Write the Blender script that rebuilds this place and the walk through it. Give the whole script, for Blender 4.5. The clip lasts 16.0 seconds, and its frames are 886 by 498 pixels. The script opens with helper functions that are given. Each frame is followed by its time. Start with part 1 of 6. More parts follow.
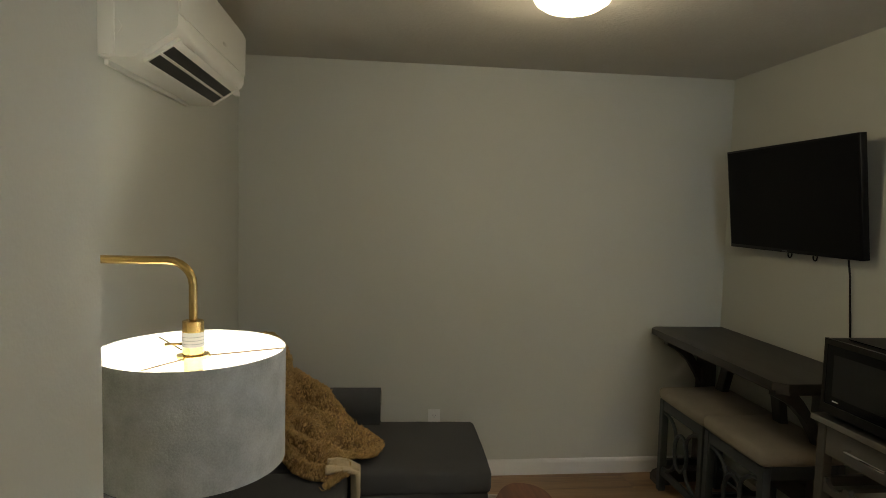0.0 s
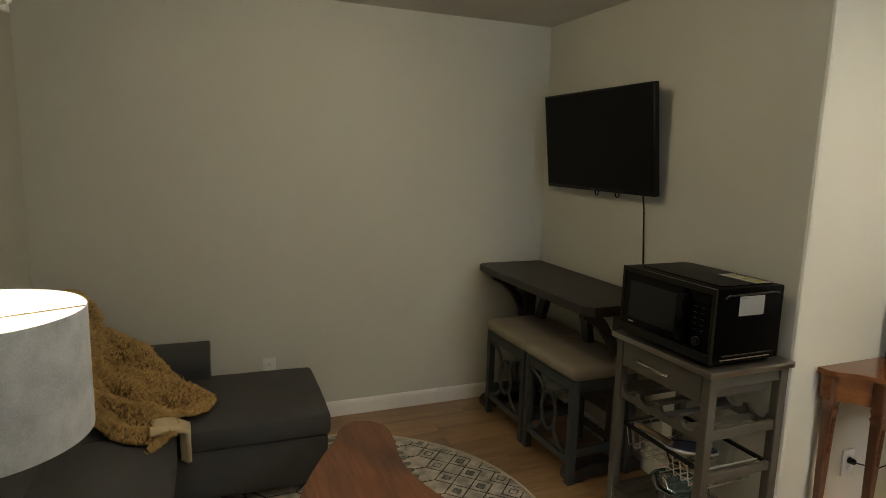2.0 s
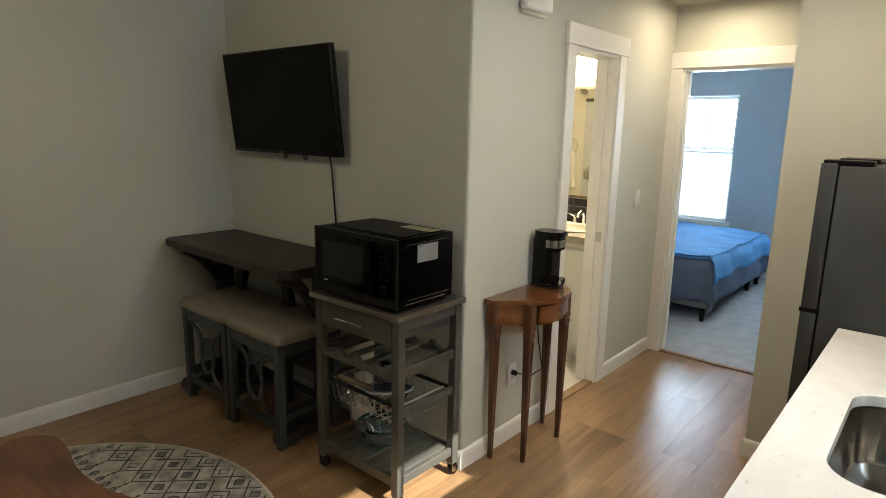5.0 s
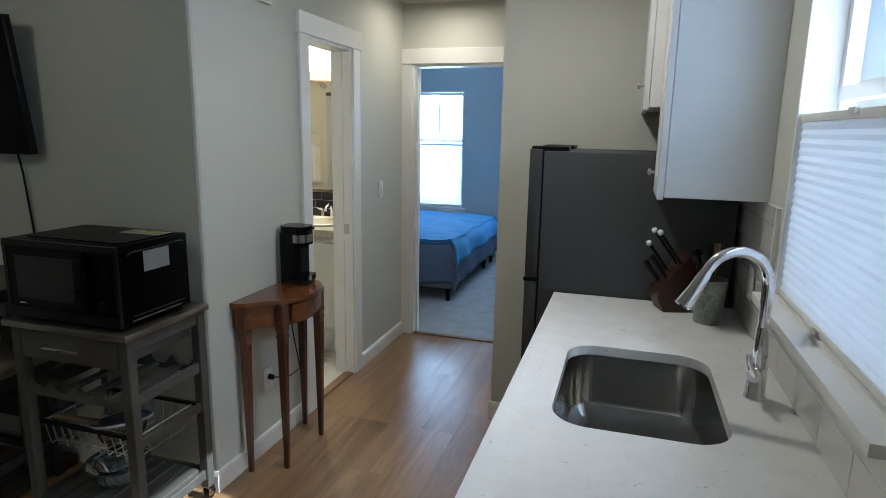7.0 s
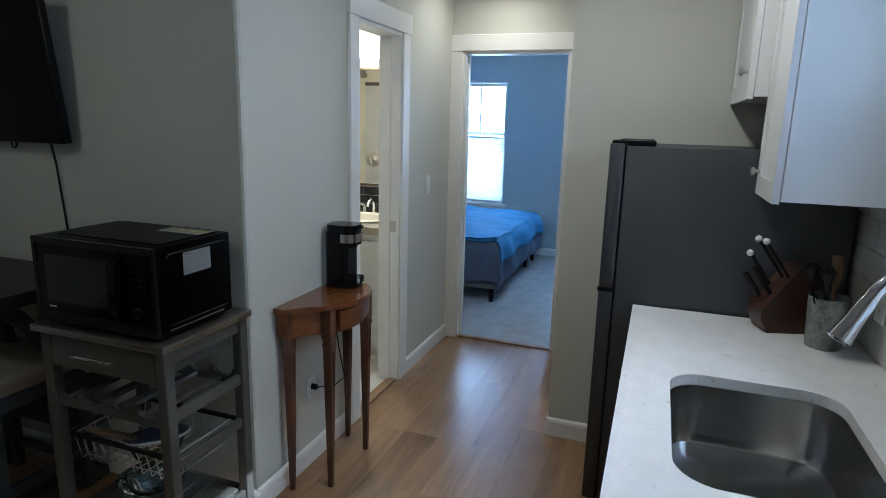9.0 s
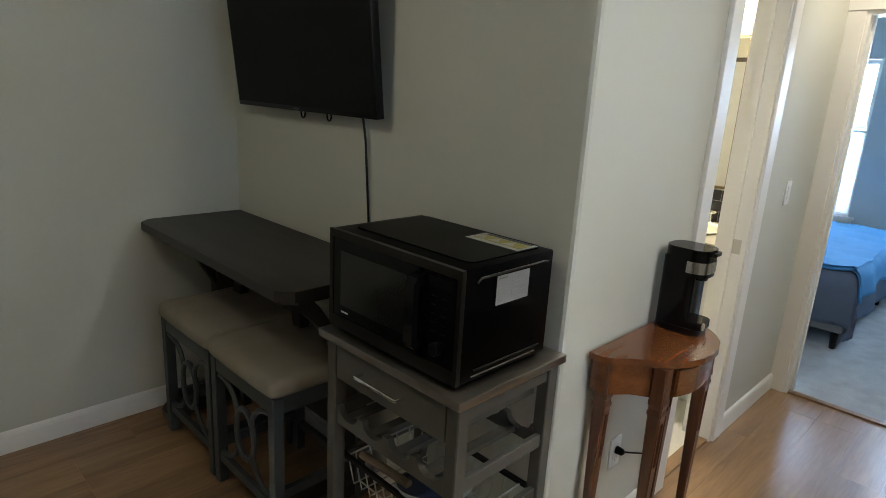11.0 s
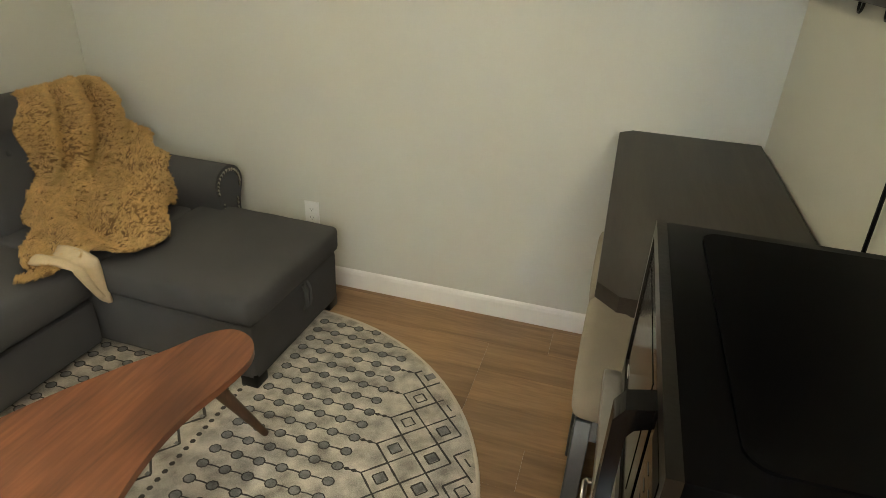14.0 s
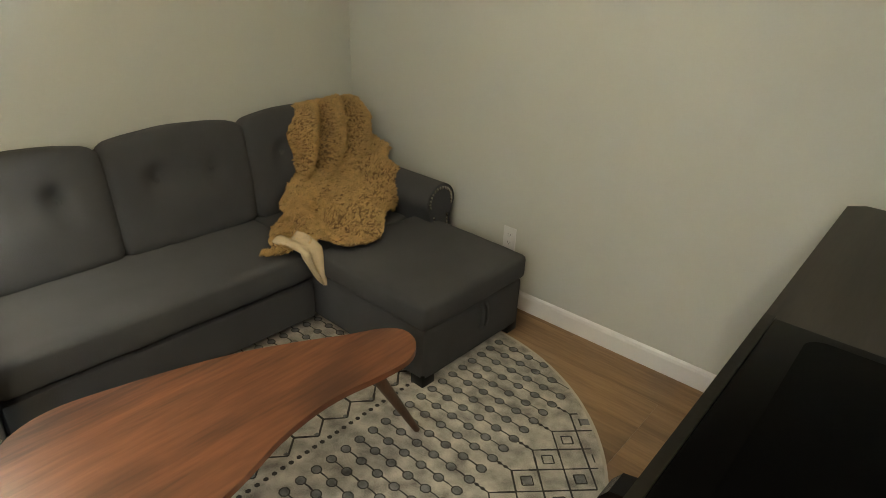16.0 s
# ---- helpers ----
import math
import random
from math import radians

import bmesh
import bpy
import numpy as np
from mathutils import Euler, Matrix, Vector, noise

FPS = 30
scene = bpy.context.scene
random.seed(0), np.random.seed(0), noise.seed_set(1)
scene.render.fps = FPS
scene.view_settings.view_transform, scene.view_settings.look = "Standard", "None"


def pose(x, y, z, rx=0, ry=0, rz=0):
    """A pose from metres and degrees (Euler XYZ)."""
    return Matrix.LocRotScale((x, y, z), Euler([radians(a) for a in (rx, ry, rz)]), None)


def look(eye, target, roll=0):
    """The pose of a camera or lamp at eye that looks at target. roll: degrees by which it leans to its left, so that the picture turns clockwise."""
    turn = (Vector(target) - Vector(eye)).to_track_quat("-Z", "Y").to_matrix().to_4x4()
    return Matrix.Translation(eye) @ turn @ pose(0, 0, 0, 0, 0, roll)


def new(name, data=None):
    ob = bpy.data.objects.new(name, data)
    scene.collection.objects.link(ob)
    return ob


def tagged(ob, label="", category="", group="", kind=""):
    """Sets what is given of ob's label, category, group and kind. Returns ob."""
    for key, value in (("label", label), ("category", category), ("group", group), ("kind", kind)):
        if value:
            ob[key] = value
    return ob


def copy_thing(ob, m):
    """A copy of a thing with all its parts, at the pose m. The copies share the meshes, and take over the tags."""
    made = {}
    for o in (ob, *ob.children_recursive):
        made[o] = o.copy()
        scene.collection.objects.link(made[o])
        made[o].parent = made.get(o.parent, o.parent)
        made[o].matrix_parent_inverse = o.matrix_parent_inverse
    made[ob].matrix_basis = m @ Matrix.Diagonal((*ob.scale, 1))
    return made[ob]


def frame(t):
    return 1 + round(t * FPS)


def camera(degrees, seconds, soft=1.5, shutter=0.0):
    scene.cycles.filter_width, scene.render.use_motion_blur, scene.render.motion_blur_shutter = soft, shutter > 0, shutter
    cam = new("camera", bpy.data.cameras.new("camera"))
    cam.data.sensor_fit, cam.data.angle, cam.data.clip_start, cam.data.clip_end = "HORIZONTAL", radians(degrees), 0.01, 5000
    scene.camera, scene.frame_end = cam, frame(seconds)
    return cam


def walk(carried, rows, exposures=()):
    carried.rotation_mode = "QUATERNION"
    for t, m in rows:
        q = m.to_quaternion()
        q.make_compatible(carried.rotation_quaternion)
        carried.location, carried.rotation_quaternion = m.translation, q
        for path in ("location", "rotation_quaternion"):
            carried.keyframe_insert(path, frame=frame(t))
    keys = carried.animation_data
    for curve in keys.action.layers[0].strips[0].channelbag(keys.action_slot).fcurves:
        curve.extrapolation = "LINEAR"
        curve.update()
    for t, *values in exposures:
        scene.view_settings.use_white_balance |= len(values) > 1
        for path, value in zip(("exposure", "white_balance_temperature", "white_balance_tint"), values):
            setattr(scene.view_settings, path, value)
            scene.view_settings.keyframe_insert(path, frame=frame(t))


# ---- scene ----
cam = camera(72.9, 16.0, soft=0.85)
PATH = [
    (0, (-0.077, -0.306, 1.626), (0.143, 1.677, 1.488), 1.5),
    (0.5, (-0.072, -0.300, 1.617), (0.251, 1.669, 1.475), 1.5),
    (1, (-0.054, -0.327, 1.611), (0.390, 1.616, 1.443), 1.4),
    (1.5, (-0.048, -0.340, 1.606), (0.537, 1.559, 1.384), 1.3),
    (2, (-0.063, -0.289, 1.618), (0.684, 1.540, 1.308), 1.6),
    (2.5, (-0.099, -0.276, 1.632), (0.823, 1.457, 1.247), 1.8),
    (3, (-0.110, -0.276, 1.629), (0.878, 1.419, 1.243), 1.8),
    (3.5, (-0.091, -0.287, 1.613), (0.985, 1.355, 1.231), 1.9),
    (4, (-0.064, -0.294, 1.598), (1.123, 1.271, 1.220), 1.7),
    (4.5, (-0.041, -0.285, 1.594), (1.303, 1.146, 1.212), 1.6),
    (5, (0.021, -0.327, 1.595), (1.516, 0.942, 1.203), 1.3),
    (5.2, (0.036, -0.338, 1.603), (1.601, 0.842, 1.204), 1.3),
    (7.3, (0.085, -0.330, 1.571), (1.970, 0.213, 1.182), 1.0),
    (7.5, (0.088, -0.320, 1.571), (1.973, 0.219, 1.180), 1.0),
    (8, (0.144, -0.261, 1.560), (2.033, 0.269, 1.169), 1.2),
    (8.2, (0.176, -0.239, 1.561), (2.063, 0.297, 1.167), 1.3),
    (10.3, (0.490, 0.230, 1.563), (2.116, 1.314, 1.135), 1.9),
    (10.5, (0.539, 0.299, 1.544), (2.107, 1.462, 1.111), 2.2),
    (11, (0.707, 0.438, 1.550), (2.089, 1.790, 1.040), 3.3),
    (11.5, (0.895, 0.515, 1.562), (1.969, 2.066, 0.898), 3.2),
    (12, (1.047, 0.616, 1.544), (1.781, 2.316, 0.787), 3.4),
    (12.5, (1.164, 0.690, 1.533), (1.606, 2.460, 0.712), 3.5),
    (13, (1.319, 0.734, 1.528), (1.452, 2.531, 0.662), 3.4),
    (13.5, (1.454, 0.798, 1.533), (1.254, 2.569, 0.626), 3.0),
    (14, (1.565, 0.927, 1.525), (1.086, 2.634, 0.601), 2.8),
    (14.5, (1.629, 1.032, 1.522), (0.936, 2.663, 0.594), 2.7),
    (15, (1.690, 1.083, 1.548), (0.814, 2.614, 0.604), 2.5),
    (15.5, (1.729, 1.085, 1.567), (0.697, 2.519, 0.630), 2.2),
    (16, (1.770, 0.972, 1.595), (0.604, 2.336, 0.712), 2.1),
]
EXPOSURES = [
    (0, 1.41, 7050, 8),
    (1.5, 1.59, 7450, 9),
    (3.5, 1.73, 6900, 8),
    (5.0, 1.64, 6750, 7),
    (7.3, 0.97, 5200, 7),
    (8.2, 0.92, 5000, 7),
    (10.3, 1.38, 5400, 7),
    (11.5, 1.86, 6350, 8),
    (12.5, 2.57, 6800, 7),
    (14.0, 2.95, 6800, 6),
    (15.0, 2.9, 6800, 6),
    (16, 2.55, 6900, 6),
]
walk(cam, [(t, look(eye, target, roll)) for t, eye, target, roll in PATH], EXPOSURES)

# ---- light ----
world = bpy.data.worlds.new("world")
scene.world = world
world.use_nodes = True
wn = world.node_tree.nodes
sky = wn.new("ShaderNodeTexSky")
sky.sky_type, sky.sun_disc = "NISHITA", False
SUN_EL, SUN_AZ = 39.5, 182.0
sky.sun_elevation, sky.sun_rotation = radians(SUN_EL), radians(SUN_AZ)
wn["Background"].inputs[1].default_value = 0.065
world.node_tree.links.new(sky.outputs[0], wn["Background"].inputs[0])


def lamp(name, kind, m, energy, color, size=0.1, size_y=None):
    d = bpy.data.lights.new(name, kind)
    d.energy, d.color = energy, color
    if kind == "SUN":
        d.angle = radians(0.5)
    elif kind == "AREA":
        d.size = size
        if size_y:
            d.shape, d.size_y = "RECTANGLE", size_y
    else:
        d.shadow_soft_size = size
    ob = new(name, d)
    ob.matrix_world = m
    return ob


# the sun stands south, and reaches in over the kitchen shade
SUN_FROM = Vector((-math.sin(radians(2)) * math.cos(radians(SUN_EL)), -math.cos(radians(2)) * math.cos(radians(SUN_EL)), math.sin(radians(SUN_EL))))
lamp("sun", "SUN", look(SUN_FROM * 20, (0, 0, 0)), 5.0, (1.0, 0.97, 0.92))
# daylight in the openings
lamp("kitchen_window_light", "AREA", look((1.595, -1.02, 1.65), (1.595, 1.0, 1.2)), 7.5, (0.66, 0.81, 1.0), 0.9, 0.95)
lamp("bedroom_window_light", "AREA", look((7.76, 2.01, 1.55), (4.5, 2.01, 1.55)), 42, (0.62, 0.80, 1.0), 1.05, 1.6)
lamp("bedroom_window_light", "AREA", look((7.76, 0.575, 1.55), (4.5, 0.575, 1.55)), 42, (0.62, 0.80, 1.0), 1.05, 1.6)
# lit lamps
lamp("floor_lamp_light", "POINT", pose(-0.447, 0.955, 1.22), 6.0, (1.0, 0.94, 0.82), 0.036)
lamp("ceiling_lamp_light", "POINT", pose(0.62, 1.885, 2.27), 2.7, (1.0, 0.87, 0.64), 0.12)
lamp("hall_lamp_light", "AREA", look((3.96, 0.88, 2.42), (3.96, 0.88, 0)), 2.5, (1.0, 0.83, 0.6), 0.13)
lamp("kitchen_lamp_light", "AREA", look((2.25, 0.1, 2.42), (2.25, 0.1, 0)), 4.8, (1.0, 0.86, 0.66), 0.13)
lamp("bath_lamp_light", "POINT", pose(3.93, 1.95, 2.09), 20, (1.0, 0.86, 0.64), 0.06)


# ---- materials ----
def mat(name, color, rough=0.6, metal=0.0, vary=0.12, scale=6.0, bump=0.05, fine=120.0, stretch=(1, 1, 1), rnd=0.0, coat=0.0, emit=None, spec=0.5):
    """A plain surface with stains, grain and fine relief. rnd: how much single pieces differ."""
    m = bpy.data.materials.new(name)
    m.use_nodes = True
    nt = m.node_tree
    n, l = nt.nodes, nt.links
    b = n["Principled BSDF"]
    tc, mp = n.new("ShaderNodeTexCoord"), n.new("ShaderNodeMapping")
    mp.inputs["Scale"].default_value = stretch
    l.new(tc.outputs["Object"], mp.inputs["Vector"])
    big, small = n.new("ShaderNodeTexNoise"), n.new("ShaderNodeTexNoise")
    big.inputs["Scale"].default_value, small.inputs["Scale"].default_value = scale, fine
    big.inputs["Detail"].default_value, small.inputs["Detail"].default_value = 5, 3
    for t in (big, small):
        l.new(mp.outputs[0], t.inputs["Vector"])
    mixed = n.new("ShaderNodeMath")
    mixed.operation = "MULTIPLY_ADD"
    l.new(small.outputs["Fac"], mixed.inputs[0])
    mixed.inputs[1].default_value = 0.5
    l.new(big.outputs["Fac"], mixed.inputs[2])
    ramp = n.new("ShaderNodeValToRGB")
    ramp.color_ramp.elements[0].position, ramp.color_ramp.elements[1].position = 0.5, 1.0
    ramp.color_ramp.elements[0].color = (*[c * (1 - vary) for c in color], 1)
    ramp.color_ramp.elements[1].color = (*[min(1, c * (1 + vary)) for c in color], 1)
    l.new(mixed.outputs[0], ramp.inputs[0])
    out = ramp.outputs[0]
    if rnd:
        info, hsv, mr = n.new("ShaderNodeObjectInfo"), n.new("ShaderNodeHueSaturation"), n.new("ShaderNodeMapRange")
        l.new(info.outputs["Random"], mr.inputs[0])
        mr.inputs[3].default_value, mr.inputs[4].default_value = 1 - rnd, 1 + rnd
        l.new(mr.outputs[0], hsv.inputs["Value"])
        l.new(out, hsv.inputs["Color"])
        out = hsv.outputs[0]
    l.new(out, b.inputs["Base Color"])
    rr = n.new("ShaderNodeMapRange")
    rr.inputs[3].default_value, rr.inputs[4].default_value = max(0.02, rough - 0.8 * min(0.1, vary)), min(1, rough + 0.8 * min(0.1, vary))
    l.new(big.outputs["Fac"], rr.inputs[0])
    l.new(rr.outputs[0], b.inputs["Roughness"])
    b.inputs["Metallic"].default_value = metal
    b.inputs["Specular IOR Level"].default_value = spec
    b.inputs["Coat Weight"].default_value = coat
    if bump:
        bp = n.new("ShaderNodeBump")
        bp.inputs["Strength"].default_value, bp.inputs["Distance"].default_value = bump, 0.004
        l.new(small.outputs["Fac"], bp.inputs["Height"])
        l.new(bp.outputs[0], b.inputs["Normal"])
    if emit:
        b.inputs["Emission Color"].default_value, b.inputs["Emission Strength"].default_value = (*emit[:3], 1), emit[3]
    return m


def wood(name, dark, light, axis=0, rough=0.4, grain=14.0, rnd=0.0, coat=0.0, bump=0.08, knots=0.0):
    """Wood with streaks along one axis and finer pores."""
    m = bpy.data.materials.new(name)
    m.use_nodes = True
    nt = m.node_tree
    n, l = nt.nodes, nt.links
    b = n["Principled BSDF"]
    tc, mp, info, add = n.new("ShaderNodeTexCoord"), n.new("ShaderNodeMapping"), n.new("ShaderNodeObjectInfo"), n.new("ShaderNodeVectorMath")
    l.new(tc.outputs["Object"], add.inputs[0])
    mul = n.new("ShaderNodeVectorMath")
    mul.operation = "SCALE"
    mul.inputs[0].default_value = (7.3, 3.1, 5.7)
    l.new(info.outputs["Random"], mul.inputs["Scale"])
    l.new(mul.outputs[0], add.inputs[1])
    s = [1.0, 1.0, 1.0]
    s[axis] = 0.09
    mp.inputs["Scale"].default_value = s
    l.new(add.outputs[0], mp.inputs["Vector"])
    a, f = n.new("ShaderNodeTexNoise"), n.new("ShaderNodeTexNoise")
    a.inputs["Scale"].default_value, a.inputs["Detail"].default_value, a.inputs["Distortion"].default_value = grain, 6, 0.8
    f.inputs["Scale"].default_value, f.inputs["Detail"].default_value = grain * 11, 3
    for t in (a, f):
        l.new(mp.outputs[0], t.inputs["Vector"])
    ma = n.new("ShaderNodeMath")
    ma.operation = "MULTIPLY_ADD"
    ma.inputs[1].default_value = 0.35
    l.new(f.outputs["Fac"], ma.inputs[0])
    l.new(a.outputs["Fac"], ma.inputs[2])
    ramp = n.new("ShaderNodeValToRGB")
    e = ramp.color_ramp.elements
    e[0].position, e[1].position = 0.45, 0.92
    e[0].color, e[1].color = (*dark, 1), (*light, 1)
    l.new(ma.outputs[0], ramp.inputs[0])
    out = ramp.outputs[0]
    if knots:
        k, kr, mx = n.new("ShaderNodeTexNoise"), n.new("ShaderNodeValToRGB"), n.new("ShaderNodeMixRGB")
        k.inputs["Scale"].default_value = 2.6
        km = n.new("ShaderNodeMapping")
        ks = [1.0, 1.0, 1.0]
        ks[axis] = 0.45
        km.inputs["Scale"].default_value = ks
        l.new(add.outputs[0], km.inputs["Vector"])
        l.new(km.outputs[0], k.inputs["Vector"])
        kr.color_ramp.elements[0].position, kr.color_ramp.elements[1].position = 0.62, 0.74
        l.new(k.outputs["Fac"], kr.inputs[0])
        sc = n.new("ShaderNodeMath")
        sc.operation = "MULTIPLY"
        sc.inputs[1].default_value = knots
        l.new(kr.outputs[0], sc.inputs[0])
        l.new(sc.outputs[0], mx.inputs[0])
        l.new(out, mx.inputs[1])
        mx.inputs[2].default_value = (*[c * 0.35 for c in dark], 1)
        out = mx.outputs[0]
    if rnd:
        hsv, mr = n.new("ShaderNodeHueSaturation"), n.new("ShaderNodeMapRange")
        l.new(info.outputs["Random"], mr.inputs[0])
        mr.inputs[3].default_value, mr.inputs[4].default_value = 1 - rnd, 1 + rnd
        l.new(mr.outputs[0], hsv.inputs["Value"])
        l.new(out, hsv.inputs["Color"])
        out = hsv.outputs[0]
    l.new(out, b.inputs["Base Color"])
    b.inputs["Roughness"].default_value = rough
    b.inputs["Coat Weight"].default_value = coat
    b.inputs["Coat Roughness"].default_value = 0.15
    bp = n.new("ShaderNodeBump")
    bp.inputs["Strength"].default_value, bp.inputs["Distance"].default_value = bump, 0.003
    l.new(f.outputs["Fac"], bp.inputs["Height"])
    l.new(bp.outputs[0], b.inputs["Normal"])
    return m


def glass(name, color=(1, 1, 1), rough=0.0):
    m = bpy.data.materials.new(name)
    m.use_nodes = True
    b = m.node_tree.nodes["Principled BSDF"]
    b.inputs["Base Color"].default_value = (*color, 1)
    b.inputs["Transmission Weight"].default_value, b.inputs["Roughness"].default_value, b.inputs["IOR"].default_value = 1.0, rough, 1.45
    return m


def sheer(name, color, through_part=0.5):
    """Thin cloth or paper that lets light through."""
    m = bpy.data.materials.new(name)
    m.use_nodes = True
    nt = m.node_tree
    n, l = nt.nodes, nt.links
    d, t, mx = n.new("ShaderNodeBsdfDiffuse"), n.new("ShaderNodeBsdfTranslucent"), n.new("ShaderNodeMixShader")
    d.inputs[0].default_value = t.inputs[0].default_value = (*color, 1)
    no, ra = n.new("ShaderNodeTexNoise"), n.new("ShaderNodeMapRange")
    no.inputs["Scale"].default_value = 60
    l.new(no.outputs["Fac"], ra.inputs[0])
    ra.inputs[3].default_value, ra.inputs[4].default_value = through_part * 0.9, through_part * 1.1
    l.new(ra.outputs[0], mx.inputs[0])
    l.new(d.outputs[0], mx.inputs[1])
    l.new(t.outputs[0], mx.inputs[2])
    l.new(mx.outputs[0], n["Material Output"].inputs["Surface"])
    return m


M_WALL = mat("greige_wall_paint", (0.545, 0.545, 0.485), 0.7, vary=0.025, scale=1.5, bump=0.10, fine=160)
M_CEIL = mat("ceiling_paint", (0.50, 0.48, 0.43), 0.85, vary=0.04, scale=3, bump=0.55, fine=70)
M_TRIM = mat("white_trim_paint", (0.78, 0.77, 0.74), 0.38, vary=0.03, scale=4, bump=0.02)
M_BLUE = mat("blue_wall_paint", (0.49, 0.54, 0.56), 0.75, vary=0.03, scale=2, bump=0.06, fine=160)
M_PLANK = wood("oak_vinyl_plank", (0.165, 0.092, 0.042), (0.39, 0.24, 0.122), 0, 0.29, 9, rnd=0.09, bump=0.06, knots=0.55)
M_JOINT = mat("dark_joint", (0.10, 0.062, 0.034), 0.8)
M_CARPET = mat("grey_carpet", (0.36, 0.37, 0.37), 0.95, vary=0.16, scale=9, bump=0.8, fine=260)
M_TILE = mat("marble_floor_tile", (0.62, 0.60, 0.57), 0.3, vary=0.14, scale=5, bump=0.02)
M_COUNTER = mat("white_quartz", (0.75, 0.74, 0.725), 0.22, vary=0.05, scale=14, bump=0.0, fine=90)
cn, cl_ = M_COUNTER.node_tree.nodes, M_COUNTER.node_tree.links
cv, cr, cm = cn.new("ShaderNodeTexNoise"), cn.new("ShaderNodeValToRGB"), cn.new("ShaderNodeMixRGB")
cv.inputs["Scale"].default_value, cv.inputs["Detail"].default_value, cv.inputs["Distortion"].default_value = 34, 4, 1.2
cr.color_ramp.elements[0].position, cr.color_ramp.elements[1].position = 0.66, 0.75
cr.color_ramp.elements[1].color = (0.75, 0.75, 0.75, 1)
cl_.new(cn["Texture Coordinate"].outputs["Object"], cv.inputs["Vector"])
cl_.new(cv.outputs["Fac"], cr.inputs[0])
cl_.new(cr.outputs[0], cm.inputs[0])
cl_.new(cn["Principled BSDF"].inputs["Base Color"].links[0].from_socket, cm.inputs[1])
cm.inputs[2].default_value = (0.46, 0.43, 0.38, 1)
cl_.new(cm.outputs[0], cn["Principled BSDF"].inputs["Base Color"])
M_SINK = mat("brushed_sink_steel", (0.43, 0.425, 0.415), 0.17, 1.0, vary=0.03, scale=5, bump=0.0, fine=140, stretch=(1, 1, 0.04))
M_STEEL = mat("brushed_steel", (0.40, 0.39, 0.375), 0.25, 1.0, vary=0.03, scale=2, bump=0.0)
M_CHROME = mat("chrome", (0.78, 0.78, 0.8), 0.06, 1.0, vary=0.02, bump=0)
M_NICKEL = mat("satin_nickel", (0.55, 0.53, 0.49), 0.3, 1.0, vary=0.05, bump=0)
M_BRASS = mat("brass", (0.58, 0.40, 0.16), 0.22, 1.0, vary=0.12, scale=12, bump=0.02)
M_FRIDGE = mat("dark_steel_fridge", (0.075, 0.078, 0.082), 0.42, 0.6, vary=0.06, scale=3, bump=0.03, fine=200, stretch=(8, 8, 1))
M_FRIDGE_SIDE = mat("grey_fridge_side", (0.050, 0.053, 0.058), 0.5, 0.1, vary=0.05, scale=3, bump=0.12, fine=320)
M_BLACK = mat("black_plastic", (0.0035, 0.0035, 0.004), 0.33, vary=0.2, bump=0.02, spec=0.2)
M_GLOSS = mat("gloss_black", (0.004, 0.004, 0.0045), 0.12, vary=0.0, bump=0, spec=0.16)
M_SCREEN = mat("dark_screen", (0.0025, 0.0025, 0.003), 0.38, vary=0.0, bump=0, spec=0.12)
M_WHITE = mat("white_plastic", (0.72, 0.72, 0.70), 0.35, vary=0.03, bump=0.0)
M_CABINET = mat("white_cabinet_paint", (0.68, 0.685, 0.68), 0.35, vary=0.02, scale=3, bump=0.03, fine=200)
M_WTILE = mat("glazed_greige_tile", (0.60, 0.59, 0.56), 0.16, vary=0.03, bump=0.0, rnd=0.05)
M_GROUT = mat("pale_grout", (0.52, 0.50, 0.47), 0.9)
M_BTILE = mat("glazed_black_tile", (0.02, 0.019, 0.02), 0.12, vary=0.15, bump=0.0, rnd=0.2)
M_GLASS = glass("window_glass")
M_MIRROR = mat("mirror_silver", (0.90, 0.90, 0.89), 0.005, 1.0, vary=0.0, bump=0)


# ---- mesh helpers ----
def bx(bm, x0, x1, y0, y1, z0, z1, bevel=0.0, seg=2):
    vs = [bm.verts.new((x, y, z)) for z in (z0, z1) for y in (y0, y1) for x in (x0, x1)]
    fs = [bm.faces.new([vs[i] for i in f]) for f in ((0, 2, 3, 1), (4, 5, 7, 6), (0, 1, 5, 4), (2, 6, 7, 3), (0, 4, 6, 2), (1, 3, 7, 5))]
    if bevel:
        es = list({e for f in fs for e in f.edges})
        bmesh.ops.bevel(bm, geom=es, offset=bevel, segments=seg, profile=0.5, affect="EDGES")
    return vs


def box(*a, **k):
    bm = bmesh.new()
    bx(bm, *a, **k)
    return bm


def ring_points(c, axis, r, seg, squash=1.0):
    axis = Vector(axis).normalized()
    u = axis.orthogonal().normalized() if abs(axis.z) < 0.99 else Vector((1, 0, 0))
    v = axis.cross(u)
    return [Vector(c) + u * (r * math.cos(2 * math.pi * i / seg)) + v * (r * squash * math.sin(2 * math.pi * i / seg)) for i in range(seg)]


